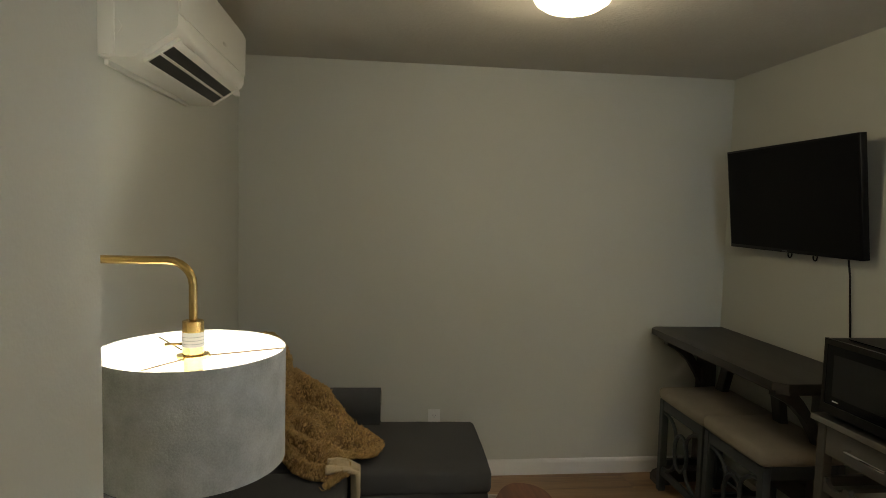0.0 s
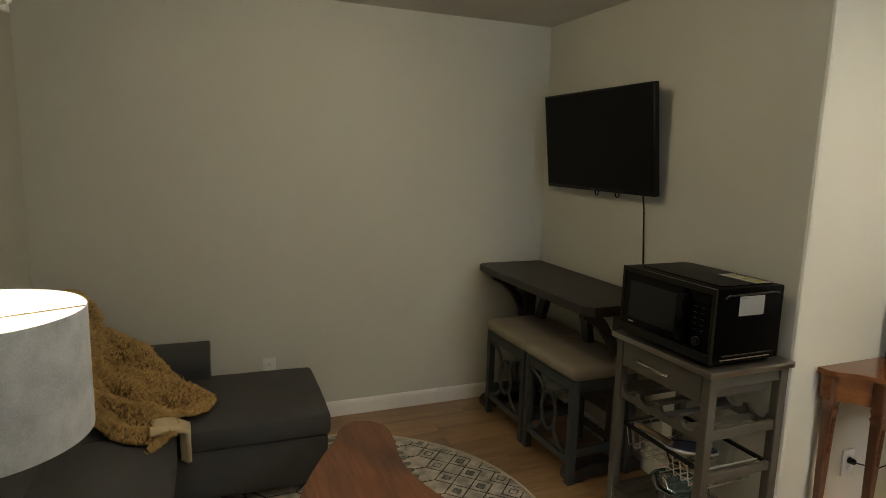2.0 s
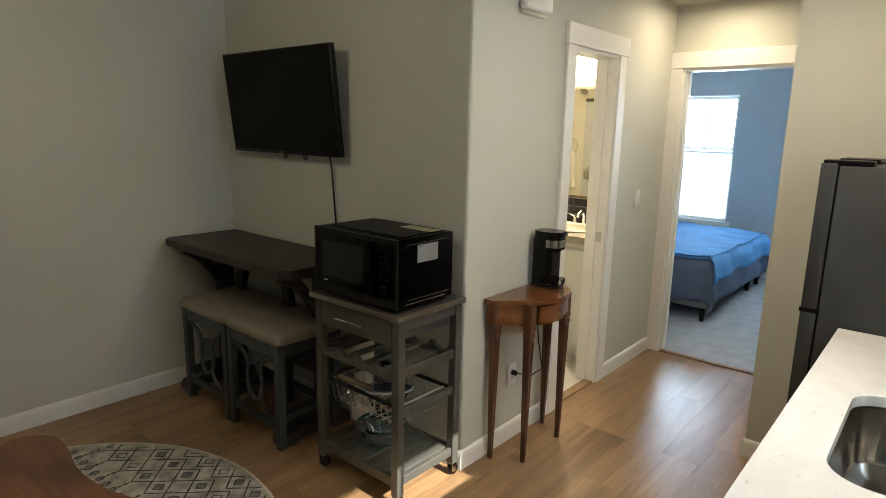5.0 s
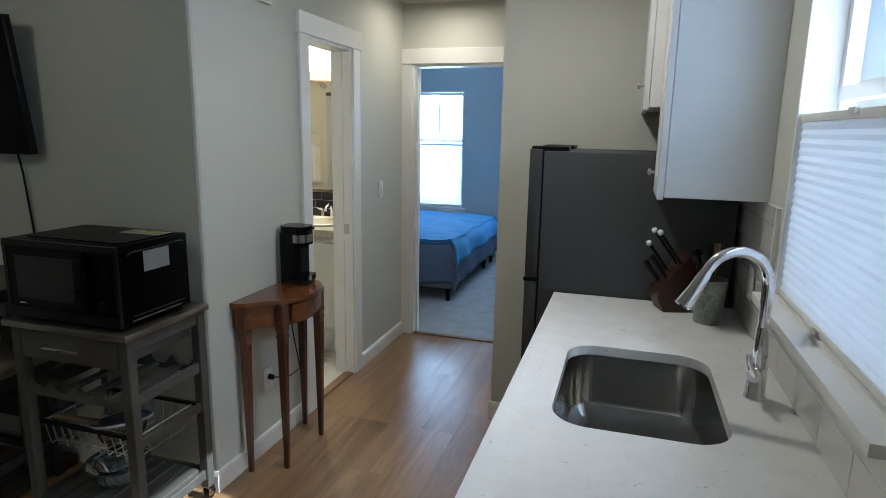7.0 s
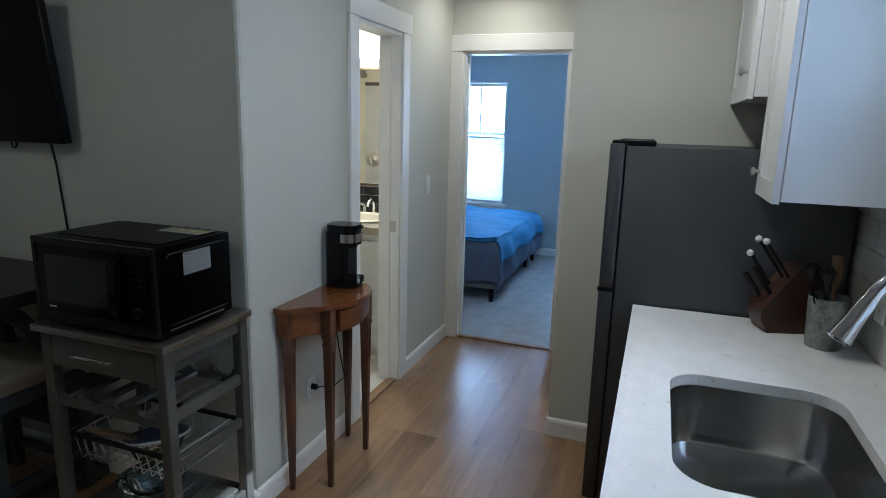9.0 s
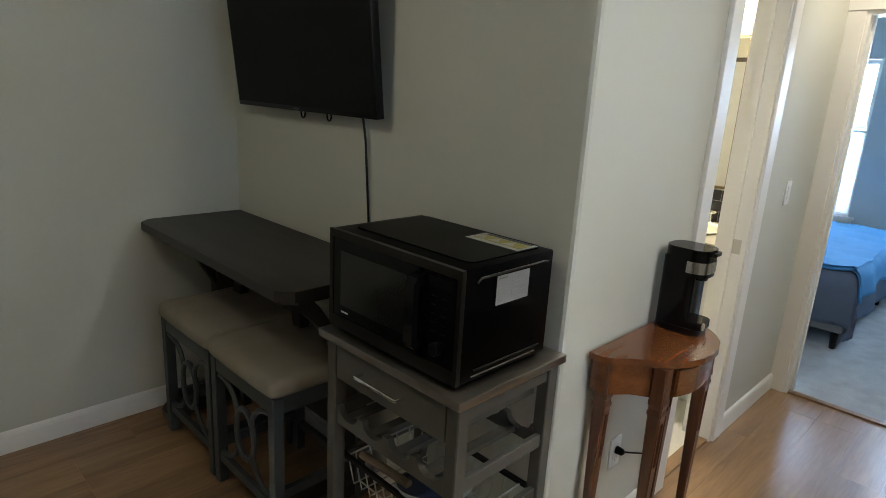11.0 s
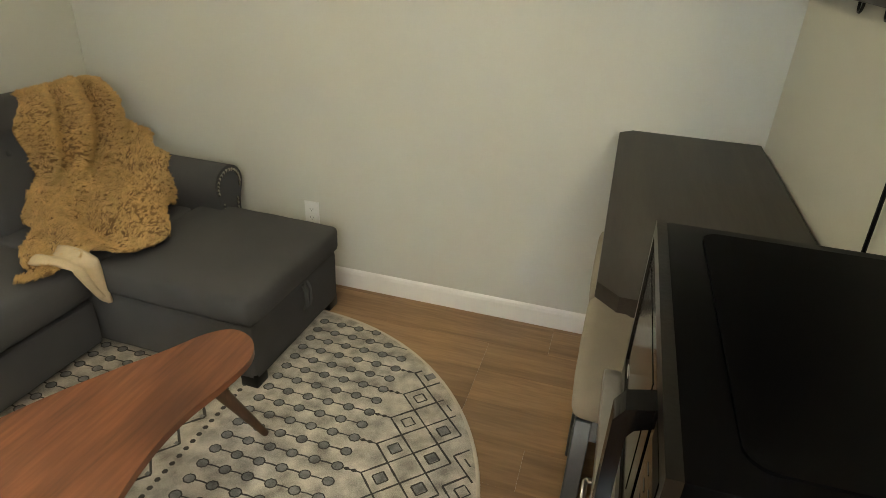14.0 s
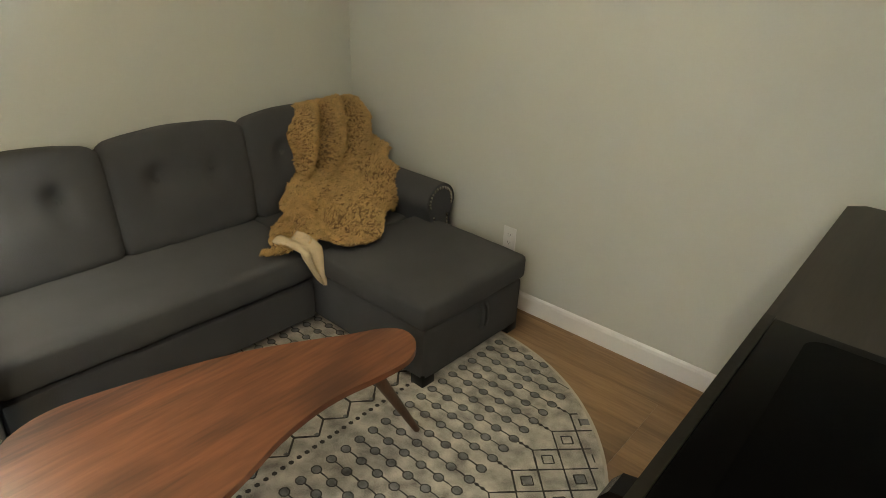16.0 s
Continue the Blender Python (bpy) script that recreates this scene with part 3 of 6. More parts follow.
def sofa():
    s = thing("sofa", "charcoal linen sectional sofa with chaise and nailhead arms", "sofa", (-0.070, -0.044, 0), rz=-1.5)
    part("back_frame", puff(W + 0.052, W + 0.092, 1.06, 3.18, 0.08, 0.84, 0.02, 2, 0.004), M_SOFA, s)
    part("base", box(W + 0.05, -0.31, 1.2, 2.45, 0.05, 0.27, bevel=0.012), M_SOFA, s)
    part("drawer_front", puff(-0.31, -0.205, 1.225, 2.435, 0.055, 0.243, 0.01, 2, 0.003), M_SOFA, s, "pull-out bed front below the seat")
    part("seat_cushion", puff(-0.70, -0.185, 1.225, 2.44, 0.265, 0.405, 0.028, 3, 0.012), M_SOFA, s)
    for y0, y1 in ((1.225, 1.824), (1.836, 2.448), (2.460, 3.02)):
        m = Matrix.Translation((-0.64, 0, 0.40)) @ pose(0, 0, 0, 0, -7, 0) @ Matrix.Translation((0.64, 0, -0.40))
        dents = [(-0.62, y0 + (y1 - y0) * f, 0.70, 0.045, 0.050) for f in (0.3, 0.7)] + [(-0.62, y0 + (y1 - y0) * f, 0.64, 0.016, 0.05) for f in (0.27, 0.73)] + [(-0.62, (y0 + y1) / 2, 0.70, 0.016, 0.06)]
        b = puff(-0.775, -0.64, y0, y1, 0.40, 0.872, 0.038, 4, 0.018, dents, cuts=30)
        for v in b.verts:
            if v.co.z > 0.7:
                v.co.z += 0.02 * math.cos((v.co.y - (y0 + y1) / 2) / (y1 - y0) * math.pi)
        back = part("back_cushion", turn_bm(b, m), M_SOFA, s)
        for f in (0.3, 0.7):
            bt = bmesh.new()
            bmesh.ops.create_icosphere(bt, subdivisions=2, radius=0.012)
            p = m @ Vector((-0.652, y0 + (y1 - y0) * f, 0.70))
            part("button", turn_bm(bt, Matrix.Translation(p) @ Matrix.Diagonal((0.5, 1, 1, 1))), M_SOFA, back)
    ch = part("chaise", puff(-0.185, 0.485, 2.445, 3.105, 0.285, 0.398, 0.022, 3, 0.010), M_SOFA, s)
    part("chaise_seat", puff(-0.70, -0.19, 2.445, 3.015, 0.285, 0.402, 0.02, 3, 0.006), M_SOFA, s)
    part("chaise_base", puff(-0.60, 0.475, 2.455, 3.09, 0.045, 0.282, 0.014, 2, 0.004), M_SOFA, s)
    for yy in (2.80, 2.835):
        part("pull_strap", rod([(0.478, yy, 0.27), (0.492, yy + 0.002, 0.24), (0.496, yy - 0.004, 0.19), (0.482, yy, 0.15)], 0.009, 6), M_SOFA, ch, "cloth pull loop on the storage chaise")
    for x, y in ((0.44, 2.49), (0.44, 3.05), (-0.25, 1.10), (-0.75, 1.10), (-0.75, 3.15)):
        part("foot", box(x - 0.035, x + 0.035, y - 0.035, y + 0.035, 0.011 if x > -0.3 and y > 1.2 else 0.0, 0.07, bevel=0.004), M_BLACK, s, "black plastic foot")
    for y0, y1 in ((3.01, 3.195), (1.04, 1.225)):
        c = (y0 + y1) / 2
        prof = [(y0 + 0.025, 0.06), (y1 - 0.025, 0.06), (y1 - 0.025, 0.40)] + [(c + 0.097 * math.cos(a), 0.497 + 0.094 * math.sin(a)) for a in [radians(-35 + 250 * i / 16) for i in range(17)]] + [(y0 + 0.025, 0.40)]
        place = Matrix(((0, 0, 1, 0), (1, 0, 0, 0), (0, 1, 0, 0), (0, 0, 0, 1)))
        arm = part("arm", slab(prof, W + 0.05, -0.05, place, 0.012, 2), M_SOFA, s)
        track = [(c + 0.076 * math.cos(a), 0.497 + 0.072 * math.sin(a)) for a in [radians(-15 + 210 * i / 15) for i in range(16)]]
        track += [(y1 - 0.045, 0.44 - 0.022 * k) for k in range(1, 14)] + [(y0 + 0.045, 0.44 - 0.022 * k) for k in range(1, 14)]
        sm = mesh_of("nailhead", turned([(0.0005, 0.005), (0.0048, 0.004), (0.009, 0.0)], seg=8), M_STUD)
        for a, z in track:
            o = new("nailhead", sm)
            o.parent = arm
            o.matrix_local = pose(-0.049, a, z, 0, 90, 0)
    return s


sofa()


def catmull(p, t):
    n = len(p) - 1
    i = min(int(t * n), n - 1)
    f = t * n - i
    a, b, c, d = p[max(i - 1, 0)], p[i], p[i + 1], p[min(i + 2, n)]
    return 0.5 * ((2 * b) + (c - a) * f + (2 * a - 5 * b + 4 * c - d) * f * f + (3 * b - a - 3 * c + d) * f**3)


def throw_blanket():
    columns = [[Vector(p) for p in c] for c in (
        ((-0.800, 2.745, 0.800), (-0.730, 2.735, 0.885), (-0.660, 2.680, 0.700), (-0.590, 2.585, 0.480), (-0.470, 2.445, 0.425), (-0.270, 2.260, 0.420)),
        ((-0.800, 2.885, 0.820), (-0.730, 2.885, 0.890), (-0.655, 2.845, 0.710), (-0.580, 2.765, 0.480), (-0.380, 2.545, 0.425), (-0.160, 2.445, 0.420)),
        ((-0.800, 3.025, 0.820), (-0.730, 3.045, 0.890), (-0.645, 3.025, 0.720), (-0.550, 2.945, 0.500), (-0.340, 2.765, 0.430), (-0.070, 2.605, 0.420)),
        ((-0.800, 3.135, 0.820), (-0.730, 3.155, 0.855), (-0.630, 3.165, 0.760), (-0.510, 3.145, 0.660), (-0.370, 3.105, 0.605), (-0.200, 2.975, 0.430)))]
    nu, nv = 60, 80
    bm = bmesh.new()
    grid = []
    for j in range(nv + 1):
        v = j / nv
        across = [catmull(c, v) for c in columns]
        row = []
        for i in range(nu + 1):
            u = i / nu
            p = catmull(across, u)
            wander = 1.6 * noise.noise(Vector((u * 2.2, v * 2.0, 1)))
            w = abs(math.sin(u * 9.5 + 0.7 * wander + v * 1.6)) ** 0.75
            w2 = abs(math.sin(u * 7.5 - v * 5 + wander)) ** 0.75
            low = min(1, max(0, (v - 0.50) / 0.12))
            lift = 0.010 + 0.085 * w * (1 - 0.45 * low) * min(1, 0.35 + v * 2) + 0.05 * w2 * low - 0.032 * math.exp(-((v - 0.52) / 0.035) ** 2) + 0.022 * noise.noise(Vector((u * 7, v * 10, 3)))
            out = Vector((0.8, 0, 0.35)) if v < 0.52 else Vector((0.15, -0.05, 0.95))
            rim = min(1, 6 * u, 6 * (1 - u), 5 * (1 - v) + 0.25)
            p = p + out.normalized() * (0.010 + max(0.0, lift - 0.010) * max(0.0, rim))
            edge = 0.030 * math.sin(v * 23) + 0.02 * noise.noise(Vector((v * 9, 2, 7)))
            p.y += edge * (max(0, u - 0.8) / 0.2 - max(0, 0.2 - u) / 0.2)
            if v > 0.84:
                p.x += (0.045 * math.sin(u * 10 + 1) + 0.02 * math.sin(u * 27)) * (v - 0.84) / 0.16
            row.append(bm.verts.new(p))
        grid.append(row)
    for j in range(nv):
        for i in range(nu):
            bm.faces.new((grid[j][i], grid[j][i + 1], grid[j + 1][i + 1], grid[j + 1][i]))
    bmesh.ops.recalc_face_normals(bm, faces=bm.faces)
    bm.normal_update()
    seeds = [(f.normal.copy(), [v.co.copy() for v in f.verts]) for f in bm.faces]
    if sum(n.z + n.x for n, q in seeds) < 0:
        seeds = [(-n, q) for n, q in seeds]
    cloth = thing("throw_blanket", "shaggy tan faux fur throw draped over sofa corner", "blanket", (0, -0.045, 0))
    body = part("backing", bm, M_FUR_SHADE, cloth, smooth=80)
    thick = body.modifiers.new("thick", "SOLIDIFY")
    thick.thickness, thick.offset = 0.012, -1
    rnd = random.Random(4)
    verts, faces = [], []

    def lock(p, d, size, ln, count):
        """A lock of pile: blades that start apart and meet at the tip."""
        tip = p + d * ln + Vector((0, 0, -0.004))
        for _ in range(count):
            off = Vector((rnd.gauss(0, 1), rnd.gauss(0, 1), rnd.gauss(0, 1))) * size
            base = p + off - d * off.dot(d)
            end = tip + Vector((rnd.gauss(0, 1), rnd.gauss(0, 1), rnd.gauss(0, 1))) * size * 0.45
            run = end - base
            mid = base + run * 0.5 + off * 0.25
            side = run.cross(Vector((rnd.uniform(-1, 1), rnd.uniform(-1, 1), rnd.uniform(-1, 1)))).normalized() * 0.0010
            k = len(verts)
            verts.extend((base - side, base + side, mid + side, mid - side, end))
            faces.extend(((k, k + 1, k + 2, k + 3), (k + 3, k + 2, k + 4)))

    for nrm, q in seeds:
        along = (q[3] - q[0]).normalized()
        for _ in range(2):
            a, b = rnd.random(), rnd.random()
            p = q[0].lerp(q[1], a).lerp(q[3].lerp(q[2], a), b) - nrm * 0.003
            d = nrm * 0.5 + along * 0.7 + noise.noise_vector(p * 22) * 0.7 + noise.noise_vector(p * 65) * 0.7
            d = (d + nrm * max(0.0, 0.35 - d.dot(nrm))).normalized()
            lock(p, d, 0.0045, rnd.uniform(0.015, 0.029), 13)
    # fringe along the turned corner's lower edge
    for k in range(46):
        f = k / 45
        p = Vector((-0.285 + 0.06 * f, 2.25 + 0.09 * f, 0.437))
        lock(p, Vector((0.35, -0.75, -0.35 + 0.3 * rnd.random())).normalized(), 0.006, rnd.uniform(0.02, 0.04), 12)
    me = bpy.data.meshes.new("fur")
    me.from_pydata([tuple(v) for v in verts], [], faces)
    me.materials.append(M_PILE)
    fur = new("fur", me)
    fur.parent = cloth
    tagged(fur, "long tan pile", kind="stuff")
    # turned-over corner that shows the cream lining, hanging past the seat's front edge
    fb = bmesh.new()
    rows = []
    for j in range(21):
        v = j / 20
        row = []
        for i in range(13):
            u = i / 12
            y = (2.295 + 0.04 * v + 0.085 * v * v) * (1 - u) + (2.425 + 0.03 * v) * u
            x = -0.28 + 0.105 * min(1, v / 0.5) + 0.012 * math.sin(min(1, v / 0.5) * 3.1)
            z = 0.462 + 0.016 * math.sin(u * 7 + v * 2) * (1 - v) - 0.02 * min(1, v / 0.5) ** 3
            if v > 0.5:
                x += 0.022 + 0.014 * math.sin(u * 9)
                z -= 0.20 * ((v - 0.5) / 0.5) ** 1.15 * (0.75 + 0.25 * u)
            row.append(fb.verts.new((x, y, z + 0.004 * noise.noise(Vector((u * 9, v * 9, 2))))))
        rows.append(row)
    for a, b in zip(rows, rows[1:]):
        for i in range(12):
            fb.faces.new((a[i], a[i + 1], b[i + 1], b[i]))
    fold = part("turned_corner", fb, M_SHERPA, cloth, "cream sherpa lining of the turned corner", smooth=80)
    th = fold.modifiers.new("thick", "SOLIDIFY")
    th.thickness, th.offset = 0.018, 0


throw_blanket()


def round_rug():
    cx, cy, r = 0.42, 1.996, 0.965
    g = thing("round_rug", "round cream rug with charcoal tribal pattern", "rug")
    part("rug_body", turned([(r - 0.004, 0.0), (r, 0.004), (r, 0.007), (r - 0.006, 0.009), (r - 0.02, 0.0085), (0.3, 0.0085)], (cx, cy, 0), 120), M_RUG, g)
    edge = bmesh.new()
    lathe(edge, [(r - 0.012, 0.0085), (r - 0.010, 0.0112), (r - 0.002, 0.0108), (r + 0.0015, 0.006), (r + 0.0015, 0.0)], (cx, cy, 0), 120, close=False)
    part("bound_edge", edge, mat("cream_binding", (0.55, 0.50, 0.41), 0.9, bump=0.5, fine=300), g, "stitched cream edge")
    lines, dots = bmesh.new(), bmesh.new()
    rnd = random.Random(11)
    ZL = 0.0093

    def inside(x, y, k=0.985):
        return (x - cx) ** 2 + (y - cy) ** 2 < (r * k) ** 2

    def stroke(p, q, w=0.0035):
        n = max(1, int(math.dist(p, q) / 0.03))
        for i in range(n):
            a = (p[0] + (q[0] - p[0]) * i / n, p[1] + (q[1] - p[1]) * i / n)
            b = (p[0] + (q[0] - p[0]) * (i + 1) / n, p[1] + (q[1] - p[1]) * (i + 1) / n)
            if not (inside(*a) and inside(*b)):
                continue
            d = Vector((b[0] - a[0], b[1] - a[1], 0)).normalized()
            s = Vector((-d.y, d.x, 0)) * w * 1.3 * rnd.uniform(0.7, 1.15)
            a, b = Vector((*a, ZL)), Vector((*b, ZL))
            lines.faces.new([lines.verts.new(v) for v in (a - s, b - s, b + s, a + s)])

    def dot(bm, x, y, rx, ry, z, seg=8, turn=0.0):
        if inside(x, y, 0.975):
            bm.faces.new([bm.verts.new((x + rx * math.cos(2 * math.pi * (i + 0.5) / seg + turn), y + ry * math.sin(2 * math.pi * (i + 0.5) / seg + turn), z)) for i in range(seg)])

    for side in (1, -1):
        def X(u):
            return 0.248 + side * u
        # rows of beads on strings; every other string runs on to the lattice
        for k in range(-21, 11):
            y = 2.297 + 0.06475 * k
            for b in range(6):
                u = 0.654 - 0.0812 * b
                if b < 5:
                    stroke((X(u), y), (X(u - 0.0406), y + 0.003), 0.0022)
                    stroke((X(u - 0.0406), y + 0.003), (X(u - 0.0812), y), 0.0022)
                dot(lines, X(u), y, 0.0215, 0.0195, ZL + 0.0003)
                dot(dots, X(u), y, 0.0170, 0.0150, ZL + 0.0007)
            if k % 2 == 0:
                stroke((X(0.654), y), (X(0.735), y), 0.0020)
                for u in (0.686, 0.711):
                    dot(lines, X(u), y, 0.0095, 0.0075, ZL + 0.0003, 6)
        # small beads beside the middle band
        for k in range(60):
            dot(lines, X(0.160), 1.0 + 0.0335 * k, 0.010, 0.010, ZL + 0.0003, 6)
        # diamonds, each with a small square inside, some of them filled
        P = 0.1295
        for i in range(4):
            for k in range(-10, 6):
                u, y, h = 0.80 + P * i, 2.297 + P * k + (0.033 if i > 1 else 0.0), P / 2
                for size, w in ((h, 0.0027), (0.027, 0.0022)):
                    c = [(X(u + size), y), (X(u), y + size), (X(u - size), y), (X(u), y - size)]
                    for a in range(4):
                        stroke(c[a], c[(a + 1) % 4], w)
                if rnd.random() < 0.5:
                    dot(dots, X(u), y, 0.023, 0.023, ZL + 0.0004, 4, radians(45))
    # hexagons down the middle
    for k in range(-1, 17):
        y = 0.95 + 0.133 * k
        for side in (1, -1):
            a, b = 0.248 + side * 0.070, 0.248 + side * 0.128
            stroke((a, y), (b, y + 0.0665), 0.0036)
            stroke((b, y + 0.0665), (a, y + 0.133), 0.0036)
            dot(dots, b - side * 0.012, y + 0.0665, 0.010, 0.010, ZL + 0.0004, 4)
        stroke((0.178, y), (0.318, y), 0.0036)
    tagged(part("woven_pattern", lines, M_RUGLINE, g, "charcoal woven pattern", smooth=0), kind="stuff")
    tagged(part("woven_fill", dots, M_RUGDOT, g, "grey-blue woven fill", smooth=0), kind="stuff")


round_rug()


def coffee_table():
    t = thing("coffee_table", "red-brown walnut boomerang coffee table on the rug", "table")
    outline = [Vector((x, y)) for x, y in ((0.545, 2.215), (0.625, 2.19), (0.672, 2.11), (0.668, 1.99), (0.648, 1.86), (0.648, 1.75), (0.67, 1.62), (0.71, 1.50), (0.74, 1.38), (0.742, 1.25), (0.69, 1.13), (0.56, 1.075), (0.40, 1.06), (0.27, 1.065), (0.19, 1.095), (0.135, 1.17), (0.12, 1.27), (0.148, 1.41), (0.192, 1.575), (0.25, 1.74), (0.33, 1.90), (0.425, 2.06), (0.48, 2.165))]
    pts = []
    n = len(outline)
    for i in range(n):
        a, b, c, d = (outline[(i + k) % n] for k in (-1, 0, 1, 2))
        for f in (0, 0.25, 0.5, 0.75):
            pts.append(0.5 * ((2 * b) + (c - a) * f + (2 * a - 5 * b + 4 * c - d) * f * f + (3 * b - a - 3 * c + d) * f**3))
    part("tabletop", slab([(p.x, p.y) for p in pts], 0.398, 0.42, None, 0.006, 2), M_WALNUT, t)
    part("underframe", slab([(0.42 + (p.x - 0.42) * 0.62, 1.60 + (p.y - 1.60) * 0.78) for p in pts], 0.38, 0.398), M_LEG, t)
    for (x0, y0), (x1, y1) in (((0.585, 2.02), (0.612, 2.215)), ((0.25, 1.24), (0.18, 1.13)), ((0.60, 1.22), (0.67, 1.13))):
        part("leg", rod([(x0, y0, 0.385), (x1, y1, 0.0115)], [0.024, 0.012], 14), M_LEG, t)


coffee_table()


def air_conditioner():
    a = thing("air_conditioner", "ivory wall-mounted split air conditioner with open louvre", "air conditioner")
    x0, x1, y0, y1, z0, z1 = W, -0.64, 1.485, 2.315, 2.02, 2.33
    prof = [(x0, z0 + 0.004), (x0 + 0.03, z0), (x0 + 0.100, z0 + 0.003), (x1 - 0.010, z0 + 0.080), (x1 - 0.002, z0 + 0.095), (x1, z0 + 0.12), (x1, z1 - 0.03), (x1 - 0.012, z1 - 0.008), (x1 - 0.035, z1), (x0, z1)]
    place = Matrix(((1, 0, 0, 0), (0, 0, 1, 0), (0, 1, 0, 0), (0, 0, 0, 1)))
    part("casing", slab(prof, y0, y1, place, 0.008, 2), M_AC, a)
    panel = [(x1 - 0.004, z0 + 0.13), (x1 + 0.006, z0 + 0.128), (x1 + 0.008, z1 - 0.03), (x1 - 0.006, z1 - 0.004), (x1 - 0.03, z1 + 0.004), (x1 - 0.03, z1 - 0.004), (x1 - 0.008, z1 - 0.03)]
    part("front_panel", slab(panel, y0 + 0.004, y1 - 0.004, place), M_AC, a)
    # outlet in the sloping underside, seen in profile
    p0, p1 = Vector((x0 + 0.105, z0 + 0.006)), Vector((x1 - 0.010, z0 + 0.080))
    u = (p1 - p0).normalized()
    nn = Vector((u.y, -u.x))
    ln = (p1 - p0).length

    def strip(a, b, h0, h1, tilt, inset):
        q = [p0 + u * (ln * a) + nn * h0, p0 + u * (ln * b) + nn * (h0 + tilt), p0 + u * (ln * b) + nn * (h1 + tilt), p0 + u * (ln * a) + nn * h1]
        return slab([(v.x, v.y) for v in q], y0 + inset, y1 - inset, place)

    part("vent", strip(0.02, 0.90, -0.008, 0.0035, 0.004, 0.055), M_BLACK, a, "dark air outlet")
    part("louvre", strip(0.36, 0.43, 0.005, 0.008, 0.001, 0.06), M_AC, a)
    part("louvre", strip(0.72, 0.92, 0.006, 0.009, 0.002, 0.045), M_AC, a)
    part("outlet_lip", strip(0.0, 0.05, -0.004, 0.006, 0.0, 0.05), M_AC, a)
    for yy in (y0 + 0.045, y1 - 0.055):
        part("outlet_end", turn_bm(strip(0.0, 0.95, -0.006, 0.010, 0.003, (y1 - y0) / 2 - 0.006), Matrix.Translation((0, yy + 0.005 - (y0 + y1) / 2, 0))), M_AC, a)
    part("mount_plate", box(x0, x0 + 0.012, y0 + 0.05, y1 - 0.05, z0 - 0.012, z0 + 0.02, bevel=0.002, seg=1), M_AC, a)
    part("pipe_knockout", turn_bm(turned([(0.020, 0), (0.020, 0.003), (0.016, 0.003), (0.016, 0.001), (0.002, 0.001)], seg=6), pose(x0 + 0.05, y0, z0 + 0.085, 90, 0, 0)), M_AC, a)
    part("badge", box(x1 + 0.006, x1 + 0.009, 1.95, 1.985, z0 + 0.165, z0 + 0.175), M_NICKEL, a)
    part("side_cap", box(x0 + 0.002, x0 + 0.05, y0 - 0.004, y0 + 0.01, z0 + 0.006, z1 - 0.006, bevel=0.003), M_AC, a)
    part("end_light", box(x1 - 0.03, x1 - 0.012, y1 - 0.06, y1 - 0.02, z0 + 0.043, z0 + 0.062), M_WHITE, a)


air_conditioner()


